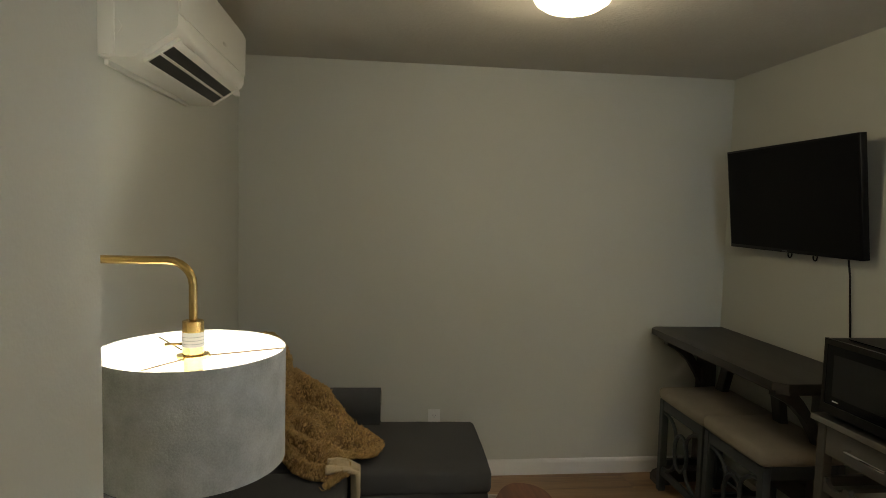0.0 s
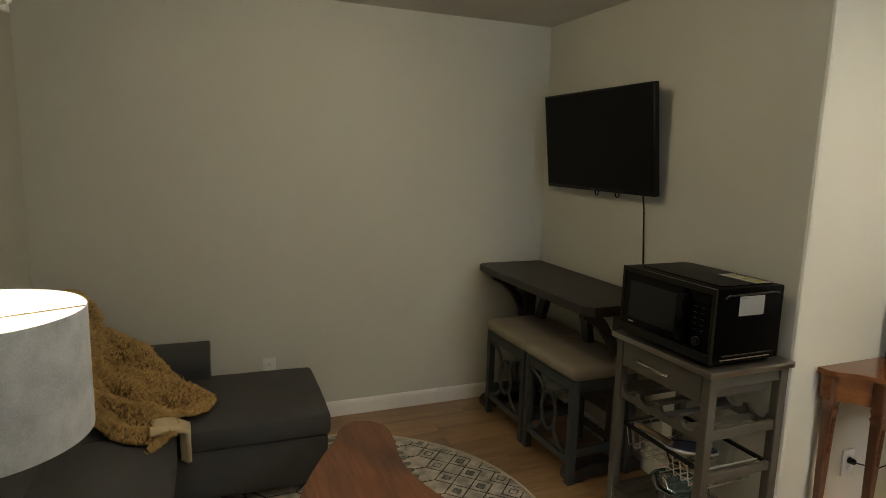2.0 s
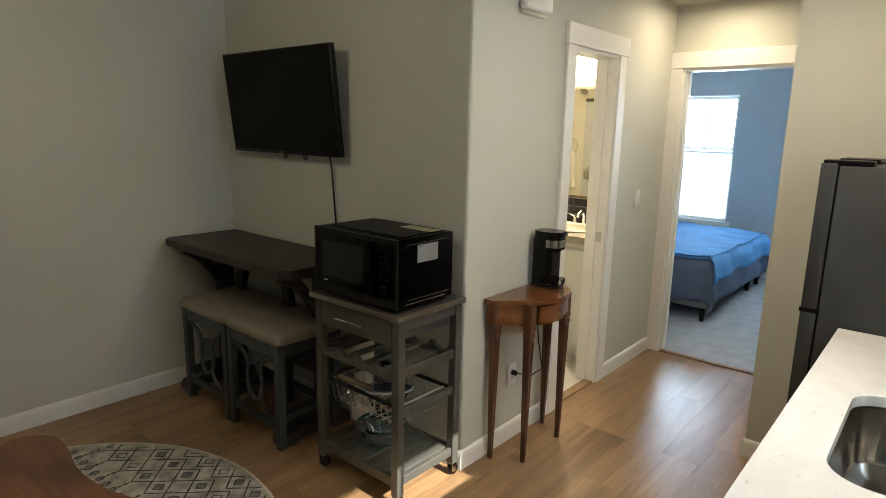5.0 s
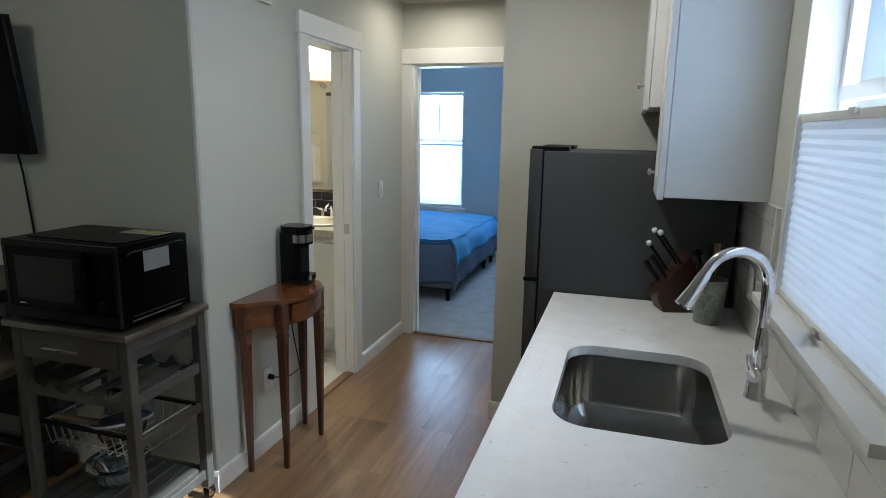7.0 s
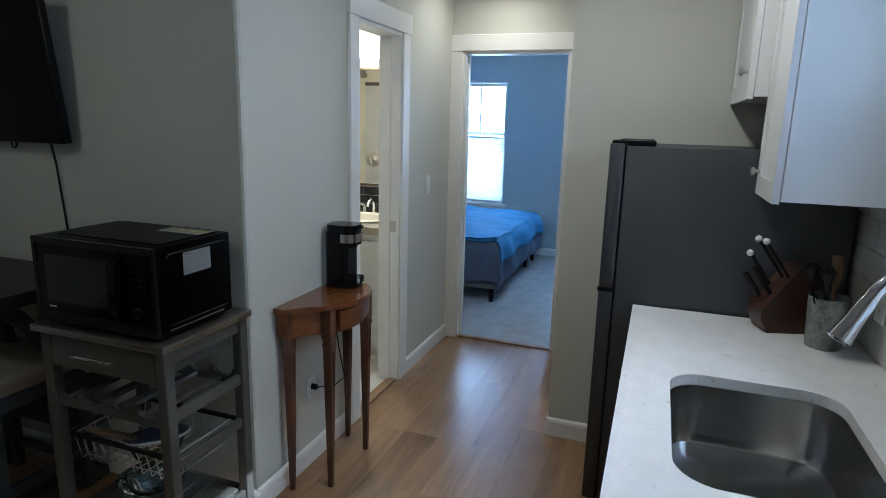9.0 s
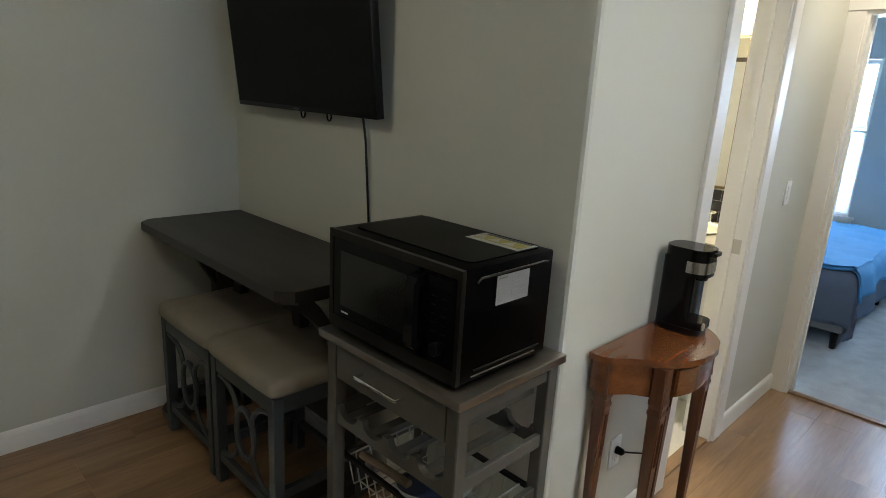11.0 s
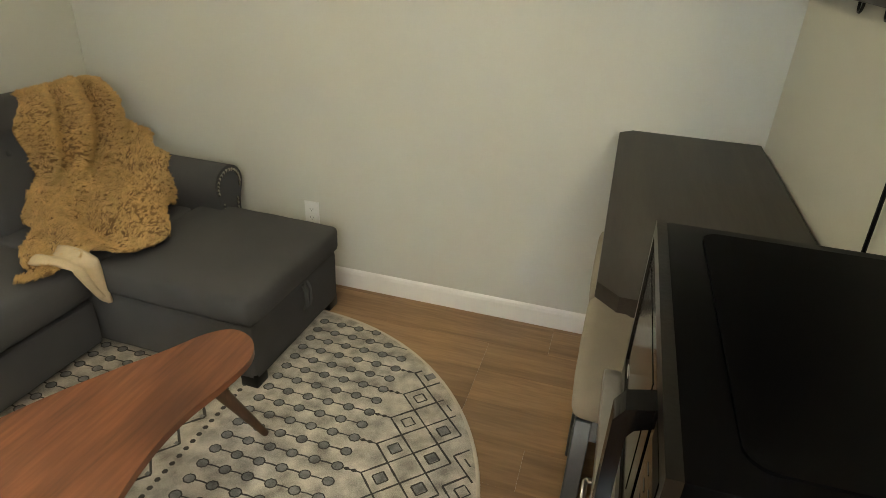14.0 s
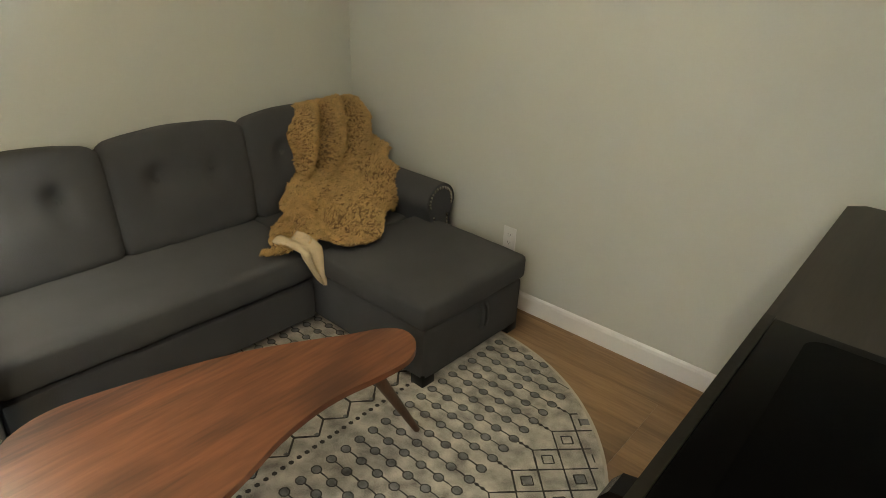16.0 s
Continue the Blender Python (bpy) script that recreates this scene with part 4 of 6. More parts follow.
def floor_lamp():
    f = thing("floor_lamp", "brass floor lamp with lit grey drum shade", "lamp")
    cx, cy = -0.447, 0.955
    zb, zt, r = 1.092, 1.325, 0.184
    part("base", turned([(0.13, 0), (0.135, 0.006), (0.13, 0.018), (0.03, 0.026), (0.012, 0.04)], (-0.74, cy, 0)), M_BRASS, f)
    arc = [(-0.74, cy, 0.03), (-0.74, cy, 1.455)] + [(-0.74 + 0.05 * (1 - math.cos(a)), cy, 1.455 + 0.05 * math.sin(a)) for a in [radians(15 * i) for i in range(1, 7)]]
    arc += [(cx - 0.05, cy, 1.505)] + [(cx - 0.05 + 0.05 * math.sin(a), cy, 1.455 + 0.05 * math.cos(a)) for a in [radians(15 * i) for i in range(1, 7)]] + [(cx, cy, 1.375)]
    part("arm", rod(arc, 0.0085, 14), M_BRASS, f)
    part("socket", turned([(0.012, 1.385), (0.021, 1.382), (0.0215, 1.315), (0.033, 1.313), (0.033, 1.306), (0.02, 1.304), (0.02, 1.28)], (cx, cy, 0), 20), M_BRASS, f, "brass lamp socket with a paper sticker")
    part("sticker", turned([(0.0217, 1.33), (0.0219, 1.331), (0.0219, 1.359), (0.0217, 1.36)], (cx, cy, 0), 20, close=False), M_PAPER, f, "white paper sticker")
    for k, z in enumerate((1.336, 1.343, 1.350)):
        part("sticker_print", turned([(0.0221, z), (0.0221, z + 0.0016)], (cx, cy, 0), 20, close=False), M_INK, f)
    part("bulb", turned([(0.012, 1.28), (0.014, 1.262), (0.022, 1.235), (0.0225, 1.22), (0.017, 1.204), (0.003, 1.197)], (cx, cy, 0), 20), M_BULB, f, "lit warm bulb")
    sh = part("shade", turned([(r, zb), (r, zt), (r - 0.0012, zt + 0.001), (r - 0.002, zt)], (cx, cy, 0), 64, close=False), M_SHADE, f, "grey felt drum shade")
    part("lining", turned([(r - 0.0025, zb + 0.001), (r - 0.0025, zt - 0.001)], (cx, cy, 0), 64, close=False), M_SHADE_IN, sh, "white lining")
    part("shade_seam", box(cx - r * 0.80 - 0.001, cx - r * 0.80 + 0.001, cy - r * 0.605, cy - r * 0.595, zb, zt), M_SHADE, sh)
    for a in (10, 130, 250):
        part("spider", rod([(cx + 0.03 * math.cos(radians(a)), cy + 0.03 * math.sin(radians(a)), 1.309), (cx + (r - 0.004) * math.cos(radians(a)), cy + (r - 0.004) * math.sin(radians(a)), 1.318)], 0.0019, 6), M_DARK_BRASS, f)
    part("switch_key", rod([(cx, cy, 1.335), (cx - 0.05, cy - 0.02, 1.337)], 0.003, 8), M_BRASS, f)


floor_lamp()


def ceiling_light():
    c = thing("ceiling_light", "lit frosted dome ceiling light with nickel finial", "lamp", (0.62, 1.885, CEIL))
    part("pan", turned([(0.165, 0), (0.168, -0.012), (0.158, -0.022), (0.15, -0.022)], seg=40), M_NICKEL, c)
    part("dome", turned([(0.152, -0.016), (0.150, -0.035), (0.135, -0.062), (0.10, -0.085), (0.05, -0.098), (0.008, -0.101)], seg=40), M_DOME, c, "glowing frosted glass dome")
    part("finial", turned([(0.016, -0.099), (0.016, -0.105), (0.009, -0.110), (0.006, -0.116), (0.001, -0.118)], seg=16), M_NICKEL, c)


ceiling_light()


def television():
    t = thing("television", "black flat television tilted forward on wall mount", "television")
    y0, y1 = 2.05, 3.022
    m = pose(2.036, 0, 1.445, 0, -6.2, 0)
    body = part("body", turn_bm(box(-0.034, 0.0, y0, y1, 0, 0.552, bevel=0.004), m), M_BLACK, t)
    part("screen", turn_bm(box(-0.0352, -0.034, y0 + 0.011, y1 - 0.011, 0.019, 0.541), m), M_SCREEN, t, "dark switched-off screen")
    part("back_shell", turn_bm(box(0.0, 0.022, y0 + 0.12, y1 - 0.12, 0.03, 0.36, bevel=0.012), m), M_BLACK, t)
    part("wall_plate", box(E_ - 0.012, E_, 2.32, 2.80, 1.52, 1.78, bevel=0.002), M_BLACK, t)
    for y in (2.38, 2.56):
        part("mount_rail", turn_bm(box(0.02, 0.035, y - 0.014, y + 0.014, 0.0, 0.42), m), M_BLACK, t)
        ring = [(2.036 + 0.002, y + 0.014 * math.cos(a), 1.433 + 0.018 * math.sin(a)) for a in [radians(20 * i) for i in range(19)]]
        part("pull_loop", rod(ring, 0.0035, 6), M_BLACK, t)
    part("cable", rod([(2.045, 2.185, 1.46), (2.06, 2.183, 1.36), (2.068, 2.178, 1.2), (2.069, 2.160, 1.0), (2.068, 2.15, 0.8)], 0.0045, 8), M_BLACK, t, "black power cable down the wall")
    part("logo_bar", turn_bm(box(-0.0358, -0.0352, 2.53, 2.57, 0.006, 0.012), m), M_INK, t)


television()


def bar_table():
    t = thing("bar_table", "dark espresso wood bar table along the wall", "table")
    x0, x1, y0, y1, c = 1.583, 2.055, 1.955, 3.158, 0.045
    octo = [(x0 + c, y0), (x1, y0), (x1, y1), (x0 + c, y1), (x0, y1 - c), (x0, y0 + c)]
    part("tabletop", slab(octo, 0.899, 0.934, None, 0.007, 2), M_ESPRESSO, t)
    inner = [(x0 + c + 0.03, y0 + 0.03), (x1 - 0.02, y0 + 0.03), (x1 - 0.02, y1 - 0.03), (x0 + c + 0.03, y1 - 0.03), (x0 + 0.035, y1 - c - 0.02), (x0 + 0.035, y0 + c + 0.02)]
    part("moulding", slab(inner, 0.876, 0.899, None, 0.006, 2), M_ESPRESSO, t)
    for y in (2.09, 3.06):
        part("post", box(1.87, 1.955, y - 0.04, y + 0.04, 0.06, 0.88, bevel=0.004), M_ESPRESSO, t)
        part("foot", slab([(1.615, 0), (1.70, 0.0), (1.72, 0.018), (1.95, 0.018), (1.97, 0), (2.05, 0), (2.05, 0.05), (1.98, 0.085), (1.72, 0.085), (1.63, 0.06), (1.612, 0.035)], y - 0.045, y + 0.045, Matrix(((1, 0, 0, 0), (0, 0, 1, 0), (0, 1, 0, 0), (0, 0, 0, 1))), 0.006, 1), M_ESPRESSO, t)
        part("bracket", slab([(1.875, 0.60), (1.845, 0.66), (1.795, 0.738), (1.73, 0.803), (1.65, 0.845), (1.65, 0.878), (1.735, 0.878), (1.79, 0.818), (1.84, 0.745), (1.875, 0.685)], y - 0.022, y + 0.022, Matrix(((1, 0, 0, 0), (0, 0, 1, 0), (0, 1, 0, 0), (0, 0, 0, 1)))), M_ESPRESSO, t)
    for y in (2.42, 2.78):
        part("knee_brace", slab([(y - 0.02, 0.878), (y + 0.05, 0.878), (y + (0.14 if y > 2.6 else -0.02), 0.60), (y + (0.08 if y > 2.6 else -0.08), 0.58)], 1.89, 1.93, Matrix(((0, 0, 1, 0), (1, 0, 0, 0), (0, 1, 0, 0), (0, 0, 0, 1)))), M_ESPRESSO, t)
    part("stretcher", box(1.885, 1.94, 2.13, 3.02, 0.30, 0.40, bevel=0.004), M_ESPRESSO, t)


bar_table()


def stool(y0):
    s = thing("stool", "slate grey counter stool with beige padded seat", "stool", (1.586, y0, 0), "stools under the bar table")
    w, d = 0.475, 0.40
    part("seat", puff(-0.004, d + 0.004, -0.002, w + 0.002, 0.545, 0.612, 0.024, 3, 0.008), M_SEAT, s)
    for x in (0.006, d - 0.046):
        for y in (0.004, w - 0.044):
            b = box(x, x + 0.04, y, y + 0.04, 0, 0.545, bevel=0.003, seg=1)
            part("leg", b, M_STOOL, s)
    part("apron", boxes((0.010, 0.034, 0.044, w - 0.044, 0.485, 0.545), (d - 0.034, d - 0.01, 0.044, w - 0.044, 0.485, 0.545), (0.046, d - 0.046, 0.008, 0.03, 0.485, 0.545), (0.046, d - 0.046, w - 0.03, w - 0.008, 0.485, 0.545)), M_STOOL, s)
    for x in (0.012, d - 0.032):
        part("stretcher", box(x, x + 0.02, 0.044, w - 0.044, 0.10, 0.135), M_STOOL, s)
    for y in (0.012, w - 0.034):
        part("stretcher", box(0.046, d - 0.046, y, y + 0.022, 0.15, 0.185), M_STOOL, s)
    c, zc = w / 2, 0.305
    for x in (0.022,):
        ring = [(x, c + 0.066 * math.cos(a), zc + 0.10 * math.sin(a)) for a in [radians(15 * i) for i in range(25)]]
        part("oval_ring", rod(ring, 0.011, 8), M_STOOL, s)
        for sy in (-1, 1):
            for sz in (-1, 1):
                pts = [(x, c + sy * (0.19 - 0.135 * math.sin(a)), zc + sz * (0.165 - 0.10 * (1 - math.cos(a)))) for a in [radians(15 * i) for i in range(7)]]
                part("curved_brace", rod(pts, 0.010, 8), M_STOOL, s)
    return s


STOOL = stool(2.03)
copy_thing(STOOL, pose(1.586, 2.512, 0))


def kitchen_cart():
    c = thing("kitchen_cart", "grey wooden kitchen cart on casters beneath microwave", "cart")
    x0, x1, y0, y1 = 1.632, 2.05, 1.262, 1.806
    part("worktop", box(x0 - 0.012, x1, y0 - 0.012, y1 + 0.012, 0.843, 0.868, bevel=0.004), M_CARTTOP, c, "dull steel worktop")
    for x in (x0 + 0.008, x1 - 0.048):
        for y in (y0 + 0.006, y1 - 0.046):
            part("leg", box(x, x + 0.04, y, y + 0.04, 0.062, 0.843, bevel=0.003, seg=1), M_CART, c)
            w = part("caster", turn_bm(turned([(0.006, -0.013), (0.024, -0.012), (0.027, -0.007), (0.027, 0.007), (0.024, 0.012), (0.006, 0.013)], seg=20), pose(x + 0.028, y + 0.02, 0.027, 90, 0, 0)), M_BLACK, c, "black rubber caster")
            part("fork", boxes((x + 0.006, x + 0.034, y + 0.002, y + 0.006, 0.02, 0.062), (x + 0.006, x + 0.034, y + 0.034, y + 0.038, 0.02, 0.062), (x + 0.006, x + 0.034, y + 0.002, y + 0.038, 0.056, 0.063)), M_STEEL, w)
    dr = part("drawer", box(x0 + 0.010, x0 + 0.03, y0 + 0.05, y1 - 0.05, 0.725, 0.836, bevel=0.003), M_CART, c)
    part("drawer_handle", rod([(x0 + 0.012, 1.635, 0.783), (x0 - 0.016, 1.635, 0.783), (x0 - 0.018, 1.63, 0.783), (x0 - 0.018, 1.47, 0.783), (x0 - 0.016, 1.465, 0.783), (x0 + 0.012, 1.465, 0.783)], 0.005, 8), M_CHROME, dr, "chrome bar handle")
    part("drawer_box", box(x0 + 0.03, x1 - 0.05, y0 + 0.05, y1 - 0.05, 0.74, 0.83), M_CART, c)
    for y in (y0 + 0.014, y1 - 0.034):
        for z, h in ((0.79, 0.045), (0.585, 0.04), (0.415, 0.035), (0.105, 0.04)):
            part("side_rail", box(x0 + 0.048, x1 - 0.048, y, y + 0.018, z, z + h, bevel=0.002, seg=1), M_CART, c)
    for x in (x0 + 0.016, x1 - 0.036):
        prof = [(y0 + 0.046, 0.575), (y1 - 0.046, 0.575), (y1 - 0.046, 0.63)]
        for k in range(4):
            yc = y1 - 0.10 - k * 0.113
            prof += [(yc + 0.045 * math.cos(a), 0.632 - 0.034 * math.sin(a)) for a in [radians(30 * i) for i in range(7)]]
        prof += [(y0 + 0.046, 0.63)]
        part("bottle_rail", slab(prof, x, x + 0.02, Matrix(((0, 0, 1, 0), (1, 0, 0, 0), (0, 1, 0, 0), (0, 0, 0, 1)))), M_CART, c, "scalloped bottle rail")
    for k in range(4):
        y = 1.375 + k * 0.113
        part("rack_slat", box(x0 + 0.03, x1 - 0.03, y, y + 0.032, 0.585, 0.60), M_CART, c)
    for x in (x0 + 0.014, x1 - 0.034):
        part("shelf_rail", box(x, x + 0.018, y0 + 0.046, y1 - 0.046, 0.10, 0.145, bevel=0.002, seg=1), M_CART, c)
    for k in range(7):
        y = y0 + 0.052 + k * 0.0625
        part("shelf_slat", box(x0 + 0.02, x1 - 0.02, y, y + 0.056, 0.125, 0.14, bevel=0.002, seg=1), M_CART, c)
    return c


kitchen_cart()


M_WIRE = mat("silver_wire", (0.46, 0.46, 0.45), 0.3, 0.5, vary=0.05, bump=0)


def wire_basket():
    b = thing("wire_basket", "silver wire basket slung under the cart rack", "basket")
    x0, x1, y0, y1, z0, z1 = 1.685, 2.0, 1.325, 1.765, 0.345, 0.44
    rim = [(x0, y0, z1), (x1, y0, z1), (x1, y1, z1), (x0, y1, z1), (x0, y0, z1)]
    part("rim", rod(rim, 0.004, 8), M_WIRE, b)
    for k in range(11):
        y = y0 + 0.02 + k * 0.04
        part("wire", rod([(x0, y, z1), (x0 + 0.02, y, z0), (x1 - 0.02, y, z0), (x1, y, z1)], 0.0026, 6), M_WIRE, b)
    for k in range(5):
        x = x0 + 0.04 + k * 0.056
        part("wire", rod([(x, y0, z1), (x, y0 + 0.02, z0 + 0.003), (x, y1 - 0.02, z0 + 0.003), (x, y1, z1)], 0.0026, 6), M_WIRE, b)
    for x in (x0 - 0.004, x1 - 0.008):
        part("runner", box(x, x + 0.012, y0 - 0.02, y1 + 0.02, z1 - 0.002, z1 + 0.012), M_BLACK, b)


wire_basket()
M_GREY_RIM = mat("pale_grey_rim", (0.42, 0.43, 0.45), 0.4, vary=0.05)
M_NAVY = mat("navy_lid", (0.016, 0.022, 0.055), 0.4, vary=0.1)
M_CLEAR = glass("clear_glass", (0.93, 0.98, 0.97))
M_TEAL = glass("teal_tinted_glass", (0.36, 0.72, 0.77))
M_RATTAN = mat("tan_handle", (0.20, 0.15, 0.10), 0.7)


def dish(name, c, r, h, material, label, rz=0, tilt=0, thick=0.005):
    prof = [(r * 0.45, 0), (r * 0.55, 0.004), (r * 0.8, h * 0.45), (r, h), (r + 0.008, h + 0.002), (r + 0.006, h - 0.004), (r - thick, h - 0.004), (r * 0.8 - thick, h * 0.45 + thick), (r * 0.5, 0.004 + thick)]
    return solid(name, turn_bm(turned(prof, seg=36), pose(*c, tilt, 0, rz)), material, label, "bowl")


dish("mixing_bowl", (1.83, 1.56, 0.141), 0.115, 0.095, M_TEAL, "teal tinted glass bowl on the cart shelf")
dish("glass_bowl", (1.835, 1.555, 0.151), 0.088, 0.082, M_CLEAR, "clear glass bowl nested in another bowl")
lid = thing("storage_bowl", "clear storage bowl with navy blue plastic lid", "bowl")
part("bowl", turn_bm(turned([(0.05, 0), (0.075, 0.006), (0.098, 0.07), (0.101, 0.072), (0.096, 0.07), (0.07, 0.009)], seg=36), pose(1.80, 1.49, 0.358, -10, 8, 0)), M_CLEAR, lid)
part("lid", turn_bm(turned([(0.108, 0.0), (0.11, 0.004), (0.108, 0.011), (0.095, 0.013), (0.09, 0.009)], seg=36), pose(1.80, 1.49, 0.433, -10, 8, 0)), M_NAVY, lid, "navy plastic lid")
part("lid_rim", turn_bm(turned([(0.112, 0.001), (0.1145, 0.004), (0.1145, 0.008), (0.110, 0.0115)], seg=36, close=False), pose(1.80, 1.49, 0.433, -10, 8, 0)), M_GREY_RIM, lid, "pale grey lid rim")
solid("rolling_handle", rod([(1.715, 1.72, 0.458), (1.73, 1.52, 0.455)], 0.013, 10), M_RATTAN, "tan wooden handle lying on the basket rim", "utensil")


def microwave():
    m = thing("microwave", "black countertop microwave oven on the kitchen cart", "microwave")
    x0, x1, y0, y1, z0, z1 = 1.648, 1.997, 1.293, 1.803, 0.880, 1.165
    part("body", box(x0 + 0.012, x1, y0, y1, z0, z1, bevel=0.006), M_OVEN, m)
    top = []
    for px, py, a0 in ((x0 + 0.085, y0 + 0.055, 180), (x1 - 0.037, y0 + 0.055, 270), (x1 - 0.037, y1 - 0.055, 0), (x0 + 0.085, y1 - 0.055, 90)):
        top += [(px + 0.025 * math.cos(radians(a0 + 15 * i)), py + 0.025 * math.sin(radians(a0 + 15 * i))) for i in range(7)]
    part("top_panel", slab(top, z1, z1 + 0.0035, None, 0.003, 2), M_OVEN, m)
    fr = part("front_frame", boxes((x0, x0 + 0.014, y0, y1, z1 - 0.022, z1), (x0, x0 + 0.014, y0, y1, z0, z0 + 0.035), (x0, x0 + 0.014, y0, y0 + 0.013, z0 + 0.035, z1 - 0.022), (x0, x0 + 0.014, y1 - 0.013, y1, z0 + 0.035, z1 - 0.022)), mat("dark_steel_frame", (0.035, 0.033, 0.030), 0.35, 0.9, vary=0.1), m, "dark brushed steel front frame")
    part("door_glass", box(x0 + 0.003, x0 + 0.012, y0 + 0.142, y1 - 0.013, z0 + 0.035, z1 - 0.022), M_GLOSS, m, "dark reflective door glass")
    part("door_window", box(x0 + 0.0022, x0 + 0.003, y0 + 0.185, y1 - 0.05, z0 + 0.07, z1 - 0.055), mat("smoked_mesh_window", (0.008, 0.008, 0.008), 0.12, vary=0.1), m)
    loop = [(x0 + 0.003, z1 - 0.034), (x0 - 0.026, z1 - 0.042), (x0 - 0.036, z1 - 0.058), (x0 - 0.036, z0 + 0.078), (x0 - 0.026, z0 + 0.062), (x0 + 0.003, z0 + 0.054), (x0 + 0.003, z0 + 0.076), (x0 - 0.014, z0 + 0.084), (x0 - 0.020, z0 + 0.094), (x0 - 0.020, z1 - 0.076), (x0 - 0.014, z1 - 0.066), (x0 + 0.003, z1 - 0.058)]
    part("handle", slab(loop, y0 + 0.118, y0 + 0.150, Matrix(((1, 0, 0, 0), (0, 0, 1, 0), (0, 1, 0, 0), (0, 0, 0, 1))), 0.0012, 1), M_GLOSS, m, "black loop door handle")
    cp = part("control_panel", box(x0 + 0.003, x0 + 0.012, y0 + 0.013, y0 + 0.125, z0 + 0.035, z1 - 0.022), M_GLOSS, m)
    part("dial", turn_bm(turned([(0.017, 0), (0.017, 0.012), (0.014, 0.016)], seg=24), pose(x0 + 0.003, y0 + 0.07, z0 + 0.075, 0, -90, 0)), M_BLACK, cp)
    for k in range(5):
        for j in range(2):
            part("key_mark", box(x0 + 0.0024, x0 + 0.003, y0 + 0.045 + j * 0.035, y0 + 0.062 + j * 0.035, z0 + 0.115 + k * 0.022, z0 + 0.1168 + k * 0.022), M_FAINT, cp)
    part("display", box(x0 + 0.0024, x0 + 0.003, y0 + 0.03, y0 + 0.108, z1 - 0.06, z1 - 0.036), M_SCREEN, cp)
    part("logo_bar", box(x0 + 0.0014, x0 + 0.0022, y1 - 0.085, y1 - 0.055, z0 + 0.05, z0 + 0.055), M_WHITE, m)
    st = part("rating_label", box(1.771, 1.896, y0 - 0.0008, y0, 1.058, 1.132), M_PAPER, m, "white printed rating label")
    for k in range(13):
        part("print_line", box(1.778, 1.778 + 0.040 * (1 - 0.17 * (k * 7 % 4)), y0 - 0.0013, y0 - 0.0008, 1.065 + k * 0.0042, 1.0668 + k * 0.0042), M_GREYPRINT, st)
        if k not in (6, 12):
            part("print_line", box(1.828, 1.828 + 0.062 * (1 - 0.12 * (k * 5 % 4)), y0 - 0.0013, y0 - 0.0008, 1.065 + k * 0.0042, 1.0672 + k * 0.0042), M_GREYPRINT, st)
    part("print_head", box(1.778, 1.808, y0 - 0.0013, y0 - 0.0008, 1.1235, 1.1275), M_INK, st)
    tl = part("warning_label", box(1.885, 1.972, y0 + 0.035, y0 + 0.215, z1 + 0.0035, z1 + 0.0043), M_DULL_LABEL, m, "white and yellow warning label on top")
    part("yellow_band", box(1.905, 1.950, y0 + 0.045, y0 + 0.205, z1 + 0.0043, z1 + 0.0048), M_YELLOW, tl)
    for k in range(3):
        y = y0 + 0.07 + k * 0.05
        part("warning_mark", slab([(1.91, y), (1.945, y + 0.02), (1.91, y + 0.04)], z1 + 0.0048, z1 + 0.0052), M_DULL_LABEL, tl)
    for k in range(5):
        part("print_line", box(1.955 + k * 0.003, 1.9565 + k * 0.003, y0 + 0.045, y0 + 0.2, z1 + 0.0043, z1 + 0.0048), M_INK, tl)
    part("side_rib", rod([(1.70, y0 - 0.0005, 1.128), (1.712, y0 - 0.001, 1.138), (1.96, y0 - 0.001, 1.140), (1.972, y0 - 0.0005, 1.136)], 0.0035, 6), M_BLACK, m)
    part("side_rib", rod([(1.705, y0 - 0.0005, 0.908), (1.965, y0 - 0.0005, 0.908)], 0.003, 6), M_BLACK, m)
    part("rear_vent", box(x1 - 0.002, x1 + 0.016, y0 + 0.06, y0 + 0.25, z1 - 0.10, z1 - 0.004, bevel=0.003, seg=1), M_BLACK, m, "raised black vent cover on the back")
    part("vent_slot", box(1.70, 1.95, y0 - 0.0008, y0 + 0.001, 0.891, 0.895), M_NICKEL, m)
    for x in (x0 + 0.04, x1 - 0.04):
        for y in (y0 + 0.03, y1 - 0.03):
            part("foot", box(x - 0.012, x + 0.012, y - 0.012, y + 0.012, 0.868, z0 + 0.001), M_BLACK, m)


microwave()


def wall_plate(m, label, kind):
    """An outlet or a rocker switch in its own plane: x right, z up, -y to the room."""
    p = thing("outlet" if kind == "outlet" else "light_switch", label, kind)
    p.matrix_world = m
    part("plate", box(-0.036, 0.036, -0.006, 0, -0.058, 0.058, bevel=0.002), M_WHITE, p)
    if kind == "outlet":
        for z in (-0.021, 0.021):
            s = part("socket", box(-0.017, 0.017, -0.0075, -0.006, z - 0.014, z + 0.014, bevel=0.0006, seg=1), M_WHITE, p)
            part("slot", boxes((-0.008, -0.006, -0.0079, -0.0075, z - 0.004, z + 0.006), (0.006, 0.008, -0.0079, -0.0075, z - 0.003, z + 0.005), (-0.002, 0.002, -0.0079, -0.0075, z - 0.011, z - 0.007)), M_INK, s)
    else:
        part("rocker", box(-0.016, 0.016, -0.009, -0.006, -0.033, 0.033, bevel=0.001, seg=1), M_WHITE, p)


